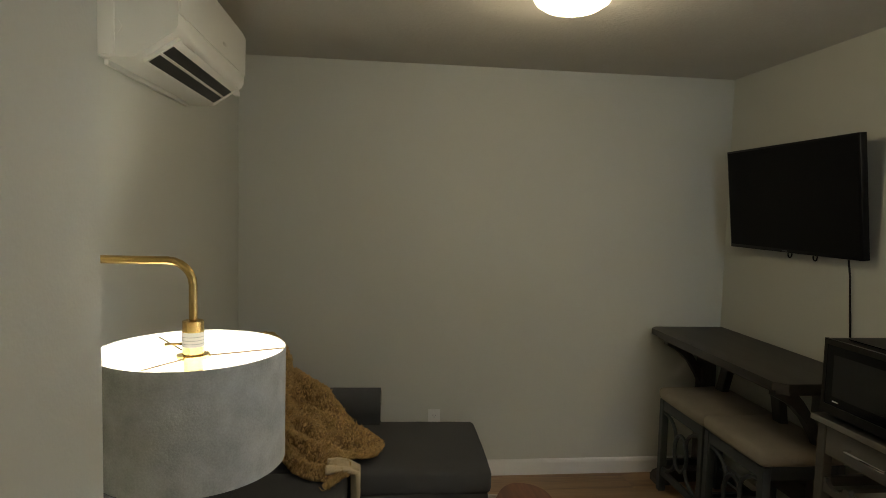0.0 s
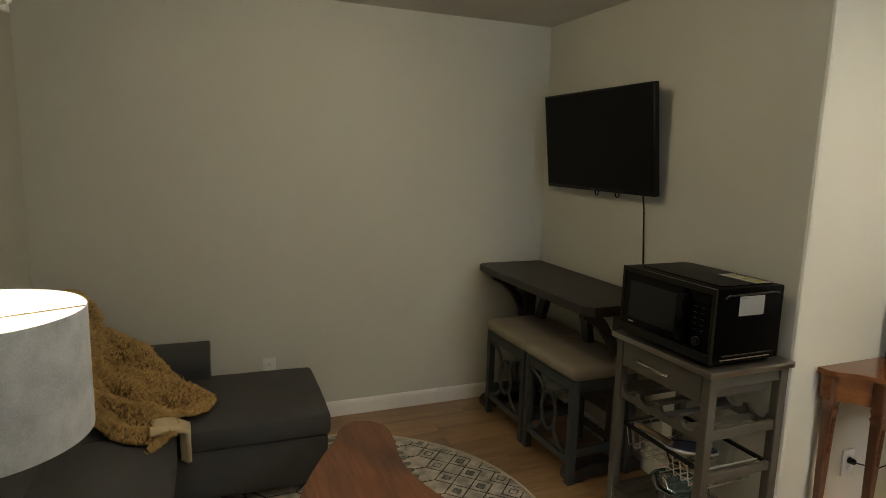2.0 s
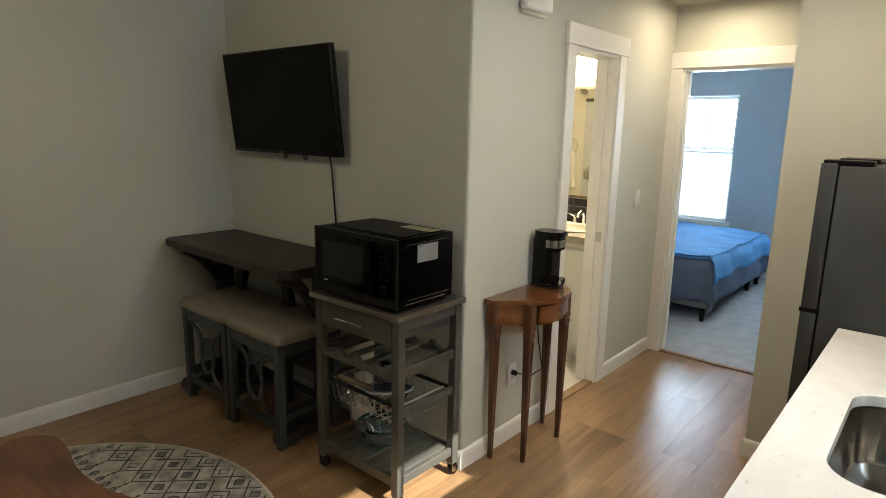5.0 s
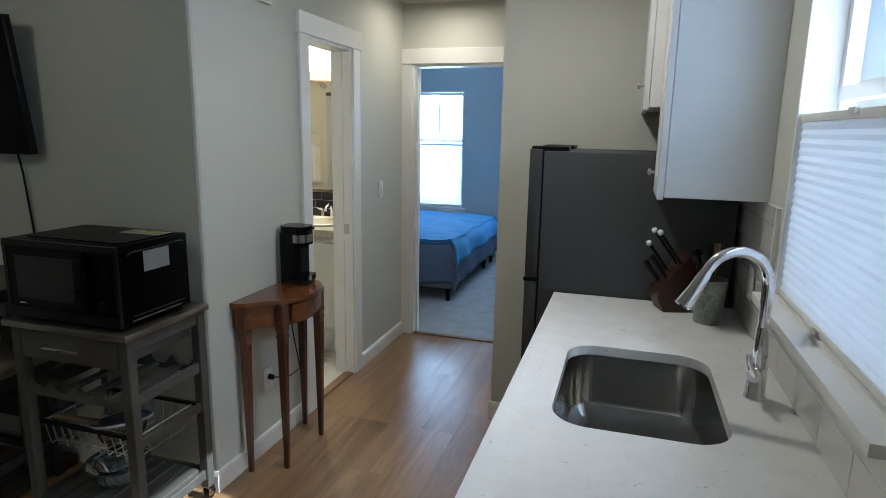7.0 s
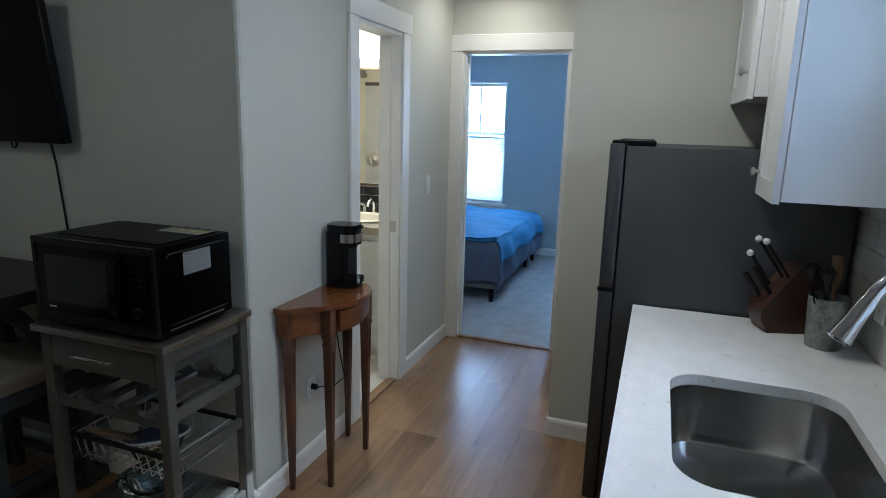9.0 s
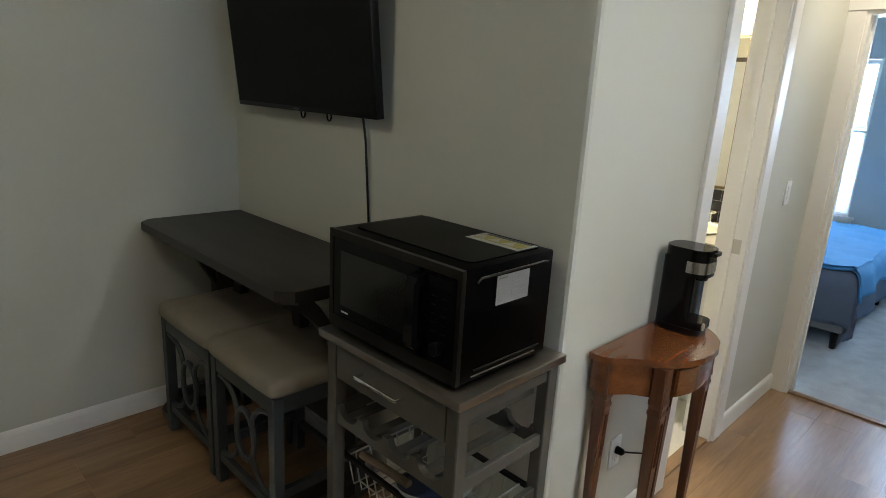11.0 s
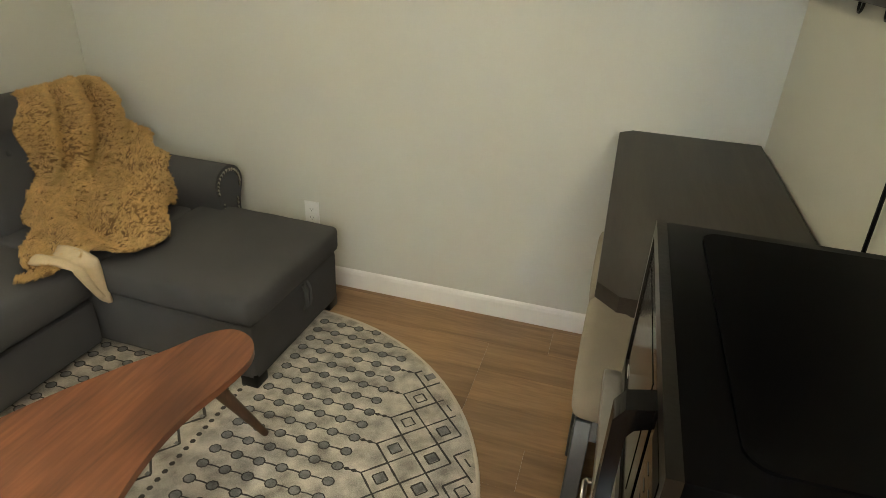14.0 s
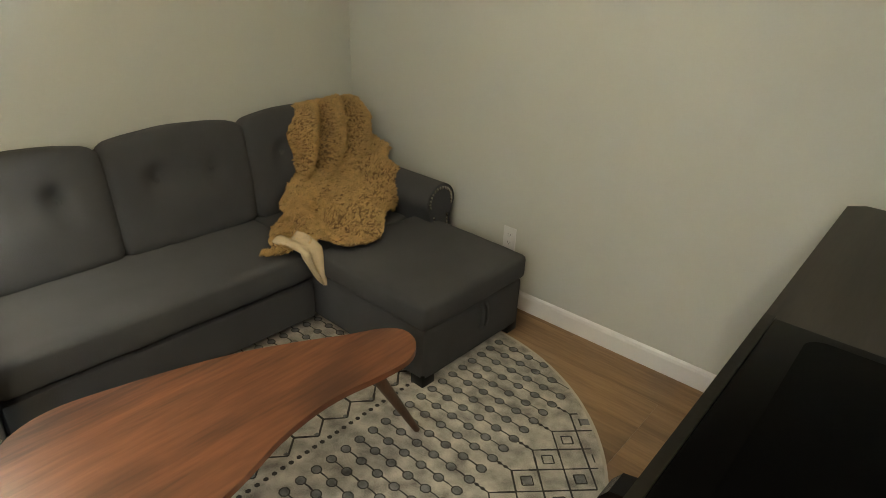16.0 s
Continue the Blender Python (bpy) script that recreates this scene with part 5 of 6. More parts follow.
wall_plate(pose(0.285, N, 0.357), "white wall outlet low behind the chaise", "outlet")
wall_plate(pose(2.488, HALL_N, 0.36), "white wall outlet with a black plug in it", "outlet")
wall_plate(pose(3.91, HALL_N, 1.167), "white rocker light switch in the hall", "switch")


# ---- console table and hall wall ----
M_MAHOGANY = wood("mahogany", (0.10, 0.032, 0.010), (0.24, 0.088, 0.026), 0, 0.22, 12, coat=0.5)
M_MAHOGANY_UP = wood("mahogany_leg", (0.045, 0.015, 0.007), (0.12, 0.041, 0.016), 2, 0.32, 12, coat=0.3)


def console_table():
    t = thing("console_table", "glossy mahogany half-moon console table against the wall", "table")
    cx, yb = 2.505, HALL_N - 0.012
    half = [(0.295, 0.0), (0.295, -0.045), (0.275, -0.075), (0.225, -0.115), (0.195, -0.165), (0.165, -0.195), (0.12, -0.225), (0.06, -0.245), (0.0, -0.25)]

    def outline(k, d):
        r = [(cx + x * k, yb + y * d) for x, y in half]
        return [(2 * cx - x, y) for x, y in r[:-1]] + r[::-1]

    part("tabletop", slab(outline(1.0, 1.0), 0.802, 0.822, None, 0.006, 3), M_MAHOGANY, t)
    part("apron", slab(outline(0.92, 0.90), 0.695, 0.802), M_MAHOGANY, t)
    part("drawer_front", slab([(cx - 0.13, yb - 0.21), (cx - 0.06, yb - 0.232), (cx + 0.06, yb - 0.232), (cx + 0.13, yb - 0.21), (cx + 0.13, yb - 0.2), (cx - 0.13, yb - 0.2)], 0.715, 0.79, None, 0.002, 1), M_MAHOGANY, t)
    for x, y in ((-0.245, -0.035), (0.245, -0.035), (-0.165, -0.175), (0.165, -0.175)):
        bm = bmesh.new()
        prof = [(0.0, 0.010), (0.02, 0.0105), (0.50, 0.0185), (0.62, 0.0205), (0.64, 0.0205), (0.645, 0.0235), (0.655, 0.0235), (0.66, 0.021), (0.672, 0.021), (0.677, 0.024), (0.69, 0.024), (0.695, 0.0225), (0.80, 0.0225)]
        rings = []
        for z, r in prof:
            rings.append([bm.verts.new((cx + x + dx * r, yb + y + dy * r, z)) for dx, dy in ((-1, -0.8), (-0.8, -1), (0.8, -1), (1, -0.8), (1, 0.8), (0.8, 1), (-0.8, 1), (-1, 0.8))])
        for a, b in zip(rings, rings[1:]):
            for i in range(8):
                bm.faces.new((a[i], a[(i + 1) % 8], b[(i + 1) % 8], b[i]))
        bm.faces.new(rings[0][::-1])
        bm.faces.new(rings[-1])
        leg = part("leg", bm, M_MAHOGANY_UP, t)
        for k in (-0.006, 0.0, 0.006):
            part("flute", rod([(cx + x + k, yb + y - 0.0185, 0.47), (cx + x + k, yb + y - 0.0215, 0.62)], 0.0016, 5), M_MAHOGANY_UP, leg)


console_table()


def coffee_maker():
    c = thing("coffee_maker", "black single-cup coffee maker with steel band", "coffee maker", (2.64, 1.185, 0.822))

    def rounded(w, d, r, dy=0.0, n=5):
        out = []
        for sx, sy, a0 in ((1, -1, -90), (1, 1, 0), (-1, 1, 90), (-1, -1, 180)):
            for i in range(n + 1):
                a = radians(a0 + 90 * i / n)
                out.append((sx * (w - r) + r * math.cos(a), dy + sy * (d - r) + r * math.sin(a)))
        return out

    part("column", slab(rounded(0.058, 0.055, 0.02, 0.019), 0.0, 0.25, None, 0.004, 2), M_GLOSS, c)
    part("base", slab(rounded(0.060, 0.075, 0.042, 0.002), 0.0, 0.022, None, 0.005, 2), M_BLACK, c)
    part("drip_tray", slab(rounded(0.05, 0.035, 0.03, -0.045), 0.022, 0.045, None, 0.004, 2), M_GLOSS, c)
    part("head", slab(rounded(0.060, 0.072, 0.042, 0.004), 0.195, 0.285, None, 0.012, 3), M_GLOSS, c)
    part("steel_band", slab(rounded(0.0612, 0.048, 0.042, -0.0215), 0.208, 0.246, None, 0.002, 1), M_STEEL, c, "brushed steel band")
    part("lid_lip", slab(rounded(0.03, 0.02, 0.012, -0.062), 0.268, 0.279, None, 0.003, 2), M_GLOSS, c)
    part("spout", turned([(0.018, 0.18), (0.022, 0.197)], (0, -0.04, 0), 16), M_BLACK, c)
    b = part("brew_button", turn_bm(turned([(0.0005, 0.004), (0.012, 0.004), (0.013, 0)], seg=20), pose(-0.028, -0.079, 0.034, 90, 0, 0)), M_NICKEL, c)
    part("power_cord", rod([(2.66 - 2.64, 0.075, 0.04), (0.03, 0.085, -0.02), (0.05, 0.085, -0.2), (0.07, 0.08, -0.33), (0.02, 0.02, -0.46), (-0.06, 0.03, -0.475), (-0.13, 0.07, -0.46), (-0.15, 0.082, -0.452)], 0.0032, 8), M_BLACK, c, "black power cord to the outlet")
    part("plug", turn_bm(turned([(0.004, 0), (0.012, 0.006), (0.014, 0.022), (0.014, 0.03)], seg=14), pose(-0.15, 0.062, -0.452, -90, 0, 0)), M_BLACK, c)


coffee_maker()

chime = thing("sensor_box", "white plastic box high on the hall wall", "sensor")
part("cover", box(2.40, 2.625, HALL_N - 0.052, HALL_N - 0.004, 2.135, 2.32, bevel=0.012, seg=3), M_WHITE, chime)
part("back_plate", box(2.415, 2.61, HALL_N - 0.02, HALL_N, 2.118, 2.31, bevel=0.003), M_NICKEL, chime)

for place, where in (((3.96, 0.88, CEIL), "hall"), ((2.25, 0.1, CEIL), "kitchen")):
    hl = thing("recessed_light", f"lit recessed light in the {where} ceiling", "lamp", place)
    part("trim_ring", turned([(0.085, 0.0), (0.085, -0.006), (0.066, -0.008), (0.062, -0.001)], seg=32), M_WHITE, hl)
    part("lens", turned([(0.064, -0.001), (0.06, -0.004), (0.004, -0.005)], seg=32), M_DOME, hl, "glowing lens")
sd = thing("smoke_detector", "white round smoke detector on the hall ceiling", "detector", (4.03, 0.53, CEIL))
part("housing", turned([(0.065, 0), (0.065, -0.012), (0.058, -0.03), (0.04, -0.036), (0.002, -0.037)], seg=32), M_WHITE, sd)
part("grille", turned([(0.052, -0.030), (0.053, -0.034), (0.046, -0.036)], seg=32), M_INK, sd)


def door_leaf(m, w, label, lever=True, hinge_side=1):
    """A flat two-panel door: x along the leaf from the hinge, y its thickness."""
    d = thing("door_leaf", label, "door")
    d.matrix_world = m
    part("slab", box(0.003, w - 0.003, -0.0175, 0.0175, 0.012, 2.03, bevel=0.002, seg=1), M_TRIM, d)
    for s in (-1, 1):
        for z0, z1 in ((0.25, 0.95), (1.12, 1.88)):
            part("panel_frame", boxes(*[(a, b, s * 0.019 - 0.0025, s * 0.019 + 0.0025, c, e) for a, b, c, e in ((0.11, 0.125, z0, z1), (w - 0.125, w - 0.11, z0, z1), (0.11, w - 0.11, z0 - 0.015, z0), (0.11, w - 0.11, z1, z1 + 0.015))]), M_TRIM, d)
    for z in (0.25, 1.02, 1.80):
        h = part("hinge", box(-0.004, 0.004, -0.024, 0.012, z - 0.045, z + 0.045), M_NICKEL, d, "satin nickel hinge")
        part("knuckle", rod([(0, -0.024, z - 0.047), (0, -0.024, z + 0.047)], 0.006, 8), M_NICKEL, h)
    for s in (-1, 1):
        k = part("lever", rod([(w - 0.065, s * 0.017, 0.96), (w - 0.065, s * 0.05, 0.96), (w - 0.07, s * 0.055, 0.96), (w - 0.16, s * 0.055, 0.958)], 0.008, 10), M_NICKEL, d, "satin nickel lever handle")
        part("rose", turn_bm(turned([(0.027, 0), (0.027, 0.006), (0.02, 0.01)], seg=20), pose(w - 0.065, s * 0.0175, 0.96, -90 * s, 0, 0)), M_NICKEL, k)


door_leaf(pose(HALL_E + 0.135, DD0 + 0.012, 0.0, 0, 0, -8), DD1 - DD0 - 0.04, "white bedroom door standing open into the room")
door_leaf(pose(CD1 - 0.02, HALL_S - 0.03, 0.0, 0, 0, 180), CD1 - CD0 - 0.04, "white closet door closed in the hall wall")
strike = setting("strike_plate", box(BD1 - 0.0195, BD1 - 0.018, HALL_N + 0.015, HALL_N + 0.052, 0.925, 0.99), M_NICKEL, "satin nickel strike plate in the jamb", "hardware")


# ---- kitchen ----
def plate_with_hole(rect, hole, z0, z1):
    """A slab with one hole; hole is a ring of points round the rect's middle part."""
    x0, x1, y0, y1 = rect
    cx, cy = sum(p[0] for p in hole) / len(hole), sum(p[1] for p in hole) / len(hole)
    outer = []
    for px, py in hole:
        dx, dy = px - cx, py - cy
        k = min((x1 - cx) / dx if dx > 1e-9 else 1e9, (x0 - cx) / dx if dx < -1e-9 else 1e9, (y1 - cy) / dy if dy > 1e-9 else 1e9, (y0 - cy) / dy if dy < -1e-9 else 1e9)
        outer.append([cx + dx * k, cy + dy * k])
    for corner in ((x0, y0), (x0, y1), (x1, y0), (x1, y1)):
        min(outer, key=lambda o: (o[0] - corner[0]) ** 2 + (o[1] - corner[1]) ** 2)[:] = corner
    bm = bmesh.new()
    rings = [[bm.verts.new((*p, z)) for p in ring] for ring, z in ((outer, z0), (outer, z1), (hole, z1), (hole, z0))]
    n = len(hole)
    for a in range(4):
        r, s = rings[a], rings[(a + 1) % 4]
        for i in range(n):
            bm.faces.new((r[i], r[(i + 1) % n], s[(i + 1) % n], s[i]))
    return bm


def rounded_rect(x0, x1, y0, y1, r, n=8):
    out = []
    for cx, cy, a0 in ((x1 - r, y1 - r, 0), (x0 + r, y1 - r, 90), (x0 + r, y0 + r, 180), (x1 - r, y0 + r, 270)):
        out += [(cx + r * math.cos(radians(a0 + 90 * i / n)), cy + r * math.sin(radians(a0 + 90 * i / n))) for i in range(n + 1)]
    return out


CF = -0.072
SINK = (1.405, 1.97, -0.605, -0.197)
setting("countertop", plate_with_hole((0.78, 2.588, S, CF), rounded_rect(*SINK, 0.09), 0.877, 0.907), M_COUNTER, "white speckled quartz worktop", "worktop", 0)
base = thing("base_cabinet", "white base cabinet below the quartz worktop", "cabinet")
part("body", boxes((0.80, 2.58, S + 0.01, S + 0.03, 0.09, 0.876), (0.80, 0.82, S + 0.03, CF - 0.04, 0.09, 0.876), (2.56, 2.58, S + 0.03, CF - 0.04, 0.09, 0.876), (0.82, 2.56, S + 0.03, CF - 0.04, 0.09, 0.11)), M_CABINET, base)
for k in range(4):
    a = 0.805 + k * 0.444
    dd = part("door", box(a, a + 0.438, CF - 0.038, CF - 0.02, 0.11, 0.865, bevel=0.002, seg=1), M_CABINET, base)
    part("knob", turn_bm(turned([(0.005, 0), (0.006, 0.012), (0.014, 0.018), (0.013, 0.026), (0.003, 0.029)], seg=16), pose(a + (0.39 if k % 2 == 0 else 0.05), CF - 0.02, 0.80, -90, 0, 0)), M_NICKEL, dd)
part("toe_kick", box(0.82, 2.56, CF - 0.11, CF - 0.09, 0, 0.09), M_BLACK, base)


def undermount_sink():
    s = thing("kitchen_sink", "brushed steel undermount sink in the worktop", "sink")
    x0, x1, y0, y1 = SINK
    bm = bmesh.new()
    rings = []
    for k, (d, z, r) in enumerate(((-0.012, 0.876, 0.095), (0.001, 0.876, 0.09), (0.002, 0.855, 0.09), (0.006, 0.74, 0.085), (0.016, 0.715, 0.08), (0.045, 0.70, 0.06), (0.12, 0.697, 0.05), (0.18, 0.695, 0.02))):
        rings.append([bm.verts.new((x, y, z)) for x, y in rounded_rect(x0 + d, x1 - d, y0 + d, y1 - d, max(0.01, r - max(0, d) * 0.5), 8)])
    for a, b in zip(rings, rings[1:]):
        for i in range(len(a)):
            bm.faces.new((a[i], a[(i + 1) % len(a)], b[(i + 1) % len(a)], b[i]))
    bm.faces.new(rings[-1])
    part("bowl", bm, M_SINK, s)
    part("drain", turned([(0.001, 0.700), (0.03, 0.700), (0.04, 0.704), (0.044, 0.701), (0.044, 0.697)], (1.69, -0.41, 0), 28), M_CHROME, s)


undermount_sink()


def kitchen_faucet():
    f = thing("kitchen_faucet", "tall chrome pull-down faucet behind the sink", "faucet")
    bx_, by_ = 1.71, -0.69
    part("body", turned([(0.027, 0.907), (0.027, 0.914), (0.023, 0.92), (0.022, 1.0), (0.018, 1.05), (0.0145, 1.10)], (bx_, by_, 0), 24), M_CHROME, f)
    d = Vector((-0.35, 0.94, 0)).normalized()
    c = Vector((bx_, by_, 0)) + d * 0.085
    arc = [(bx_, by_, 1.10), (bx_, by_, 1.175)] + [tuple(c - d * 0.085 * math.cos(a) + Vector((0, 0, 1.208 + 0.085 * math.sin(a)))) for a in [radians(12 * i) for i in range(0, 14)]]
    part("neck", rod(arc, 0.0135, 16), M_CHROME, f)
    e = Vector(arc[-1])
    v = (e - Vector(arc[-2])).normalized()
    part("spray_head", rod([e, e + v * 0.012, e + v * 0.05, e + v * 0.10, e + v * 0.104], [0.0135, 0.016, 0.0175, 0.0235, 0.019], 18), M_CHROME, f)
    h = part("handle_hub", rod([(bx_ - 0.012, by_ + 0.004, 0.98), (bx_ - 0.05, by_ + 0.018, 0.985)], [0.019, 0.017], 16), M_CHROME, f)
    part("lever", rod([(bx_ - 0.044, by_ + 0.016, 0.985), (bx_ - 0.062, by_ + 0.034, 1.02), (bx_ - 0.068, by_ + 0.04, 1.045)], [0.009, 0.007, 0.005], 10), M_CHROME, h)


kitchen_faucet()


def knife_block():
    k = thing("knife_block", "dark wood knife block with black and white handles", "knife block", (2.50, -0.545, 0.907), rz=18)
    place = Matrix(((0, 0, 1, 0), (1, 0, 0, 0), (0, 1, 0, 0), (0, 0, 0, 1)))
    part("block", slab([(-0.085, 0.0), (0.06, 0.0), (0.085, 0.05), (0.085, 0.08), (-0.035, 0.235), (-0.095, 0.19), (-0.055, 0.06)][::-1], -0.05, 0.05, place, 0.003, 1), wood("dark_block", (0.03, 0.012, 0.008), (0.075, 0.03, 0.018), 2, 0.35, 12), k)
    d = Vector((0, 0.60, 0.80))
    for i, (x, y, z, ln, white) in enumerate(((-0.03, 0.0, 0.185, 0.15, 1), (0.0, 0.005, 0.18, 0.16, 1), (0.03, 0.03, 0.15, 0.13, 1), (-0.015, 0.045, 0.125, 0.11, 0), (0.02, 0.06, 0.105, 0.10, 0))):
        a = Vector((x, y, z))
        h = part("knife_handle", rod([a, a + d * ln * 0.5, a + d * ln], [0.005, 0.0055, 0.0065] if white else [0.007, 0.010, 0.011], 10), M_BLACK, k)
        if white:
            bm = bmesh.new()
            bmesh.ops.create_icosphere(bm, subdivisions=2, radius=0.012)
            part("end_cap", turn_bm(bm, Matrix.Translation(a + d * ln)), M_WHITE, h, "white rounded end cap")


knife_block()


def utensil_crock():
    u = thing("utensil_crock", "mottled galvanised metal crock with wooden utensils", "crock", (2.365, -0.648, 0.907))
    part("crock", turned([(0.046, 0), (0.048, 0.004), (0.056, 0.16), (0.0585, 0.163), (0.054, 0.162), (0.045, 0.008), (0.002, 0.006)], seg=32), mat("galvanised", (0.24, 0.26, 0.235), 0.42, 0.5, vary=0.45, scale=30, bump=0.06), u)
    M_SPOON = wood("utensil_wood", (0.10, 0.05, 0.025), (0.22, 0.12, 0.06), 2, 0.5)
    part("spatula", slab([(-0.006, 0.0), (0.006, 0.0), (0.008, 0.17), (0.03, 0.20), (0.03, 0.275), (-0.03, 0.275), (-0.03, 0.20), (-0.008, 0.17)], -0.003, 0.003, pose(0.015, -0.02, 0.01, 90, 0, 10) @ pose(0, 0, 0, 0, 0, -5)), M_SPOON, u)
    part("spoon", rod([(-0.01, 0.0, 0.02), (-0.045, 0.02, 0.20), (-0.055, 0.025, 0.25), (-0.06, 0.027, 0.27)], [0.005, 0.006, 0.022, 0.008], 10), M_BLACK, u)
    part("ladle", rod([(0.01, 0.02, 0.02), (0.03, 0.045, 0.2), (0.035, 0.05, 0.24), (0.038, 0.052, 0.26)], [0.005, 0.005, 0.028, 0.01], 10), M_BLACK, u)
    part("whisk_hook", rod([(-0.03, 0.035, 0.15), (-0.052, 0.05, 0.175), (-0.062, 0.055, 0.165), (-0.06, 0.05, 0.15)], 0.003, 6), M_BLACK, u)


utensil_crock()


def upper_cabinet(x0, x1, z0, z1, depth, knob_x, knob_z, label):
    c = thing("upper_cabinet", label, "cabinet", group="upper cabinets")
    yf = S + depth
    part("box", box(x0, x1, S, yf, z0, z1, bevel=0.0015, seg=1), M_CABINET, c)
    d = part("door", boxes((x0 + 0.004, x1 - 0.004, yf + 0.002, yf + 0.014, z0 - 0.008, z1 - 0.01), (x0 + 0.004, x0 + 0.064, yf + 0.014, yf + 0.022, z0 - 0.008, z1 - 0.01), (x1 - 0.064, x1 - 0.004, yf + 0.014, yf + 0.022, z0 - 0.008, z1 - 0.01), (x0 + 0.064, x1 - 0.064, yf + 0.014, yf + 0.022, z0 - 0.008, z0 + 0.055), (x0 + 0.064, x1 - 0.064, yf + 0.014, yf + 0.022, z1 - 0.07, z1 - 0.01)), M_CABINET, c)
    part("knob", turn_bm(turned([(0.005, 0), (0.006, 0.012), (0.014, 0.018), (0.013, 0.026), (0.003, 0.029)], seg=16), pose(knob_x, yf + 0.022, knob_z, -90, 0, 0)), M_NICKEL, d)


upper_cabinet(2.25, 2.595, 1.362, 2.32, 0.322, 2.555, 1.43, "white shaker upper cabinet beside the window")
upper_cabinet(2.60, 3.15, 1.675, 2.32, 0.385, 2.65, 1.76, "white shaker cabinet above the refrigerator")


def refrigerator():
    r = thing("refrigerator", "dark grey steel refrigerator with bottom freezer", "refrigerator")
    x0, x1, yb = 2.60, 3.14, S + 0.03
    part("body", box(x0, x1, yb, 0.0, 0.03, 1.497, bevel=0.004), M_FRIDGE_SIDE, r, "matte grey side panels")
    for z0, z1 in ((0.05, 0.945), (0.955, 1.505)):
        d = part("door", box(x0, x1, 0.006, 0.06, z0, z1, bevel=0.006), M_FRIDGE, r, "dark brushed steel door")
        part("gasket", box(x0 + 0.008, x1 - 0.008, 0.0, 0.006, z0 + 0.01, z1 - 0.01), M_BLACK, d)
    part("hinge_cover", box(x0 + 0.01, x0 + 0.09, -0.10, 0.055, 1.498, 1.517, bevel=0.005), M_BLACK, r)
    part("hinge_cover", box(x1 - 0.2, x1 - 0.01, -0.09, 0.05, 1.498, 1.515, bevel=0.005), M_BLACK, r)
    part("handle_grip", box(x0 - 0.001, x0 + 0.015, -0.002, 0.064, 0.942, 0.958), M_BLACK, r)
    for x in (x0 + 0.05, x1 - 0.05):
        for y in (yb + 0.06, -0.06):
            part("foot", turned([(0.018, 0), (0.018, 0.032)], (x, y, 0), 14), M_BLACK, r)


refrigerator()


def window(m, w, z0, z1, depth, muntins, label, rail_frac=0.5):
    """A white sash window in a wall: x across from 0 to w, y from the room face outwards."""
    g = thing("window", label, "window")
    g["kind"] = "structure"
    g.matrix_world = m
    f = 0.035
    part("jamb_lining", boxes((0, 0.012, 0, depth, z0, z1), (w - 0.012, w, 0, depth, z0, z1), (0.012, w - 0.012, 0, depth, z1 - 0.012, z1), (0.012, w - 0.012, 0, depth, z0, z0 + 0.012)), M_TRIM, g)
    yo = depth - 0.05
    zm = z0 + (z1 - z0) * rail_frac
    part("sash", boxes((0.012, 0.012 + f, yo, yo + 0.04, z0 + 0.012, z1 - 0.012), (w - 0.012 - f, w - 0.012, yo, yo + 0.04, z0 + 0.012, z1 - 0.012), (0.012 + f, w - 0.012 - f, yo, yo + 0.04, z1 - 0.012 - f, z1 - 0.012), (0.012 + f, w - 0.012 - f, yo, yo + 0.04, z0 + 0.012, z0 + 0.012 + f), (0.012 + f, w - 0.012 - f, yo - 0.004, yo + 0.036, zm - 0.02, zm + 0.02)), M_TRIM, g)
    for k in range(1, muntins + 1):
        x = 0.012 + f + (w - 0.024 - 2 * f) * k / (muntins + 1)
        part("muntin", box(x - 0.008, x + 0.008, yo + 0.008, yo + 0.03, zm + 0.02, z1 - 0.012 - f), M_TRIM, g)
    for a, b in ((z0 + 0.012 + f, zm - 0.02), (zm + 0.02, z1 - 0.012 - f)):
        p = part("pane", box(0.012 + f, w - 0.012 - f, yo + 0.016, yo + 0.020, a, b), M_GLASS, g)
        p.visible_shadow = False
    return g


AT_KW = Matrix.Translation((KW1, S, 0)) @ pose(0, 0, 0, 0, 0, 180)
window(AT_KW, KW1 - KW0, KWB, KWT, 0.14, 1, "white kitchen window above the sink", 0.62)
M_CELL = sheer("white_cellular_shade", (0.77, 0.81, 0.86), 0.20)


# Same fabric as M_CELL, paler and more translucent to put in brighter daylight.
M_CELL_BRIGHTENED = sheer("brightened_cellular_shade", (0.84, 0.87, 0.90), 0.5)


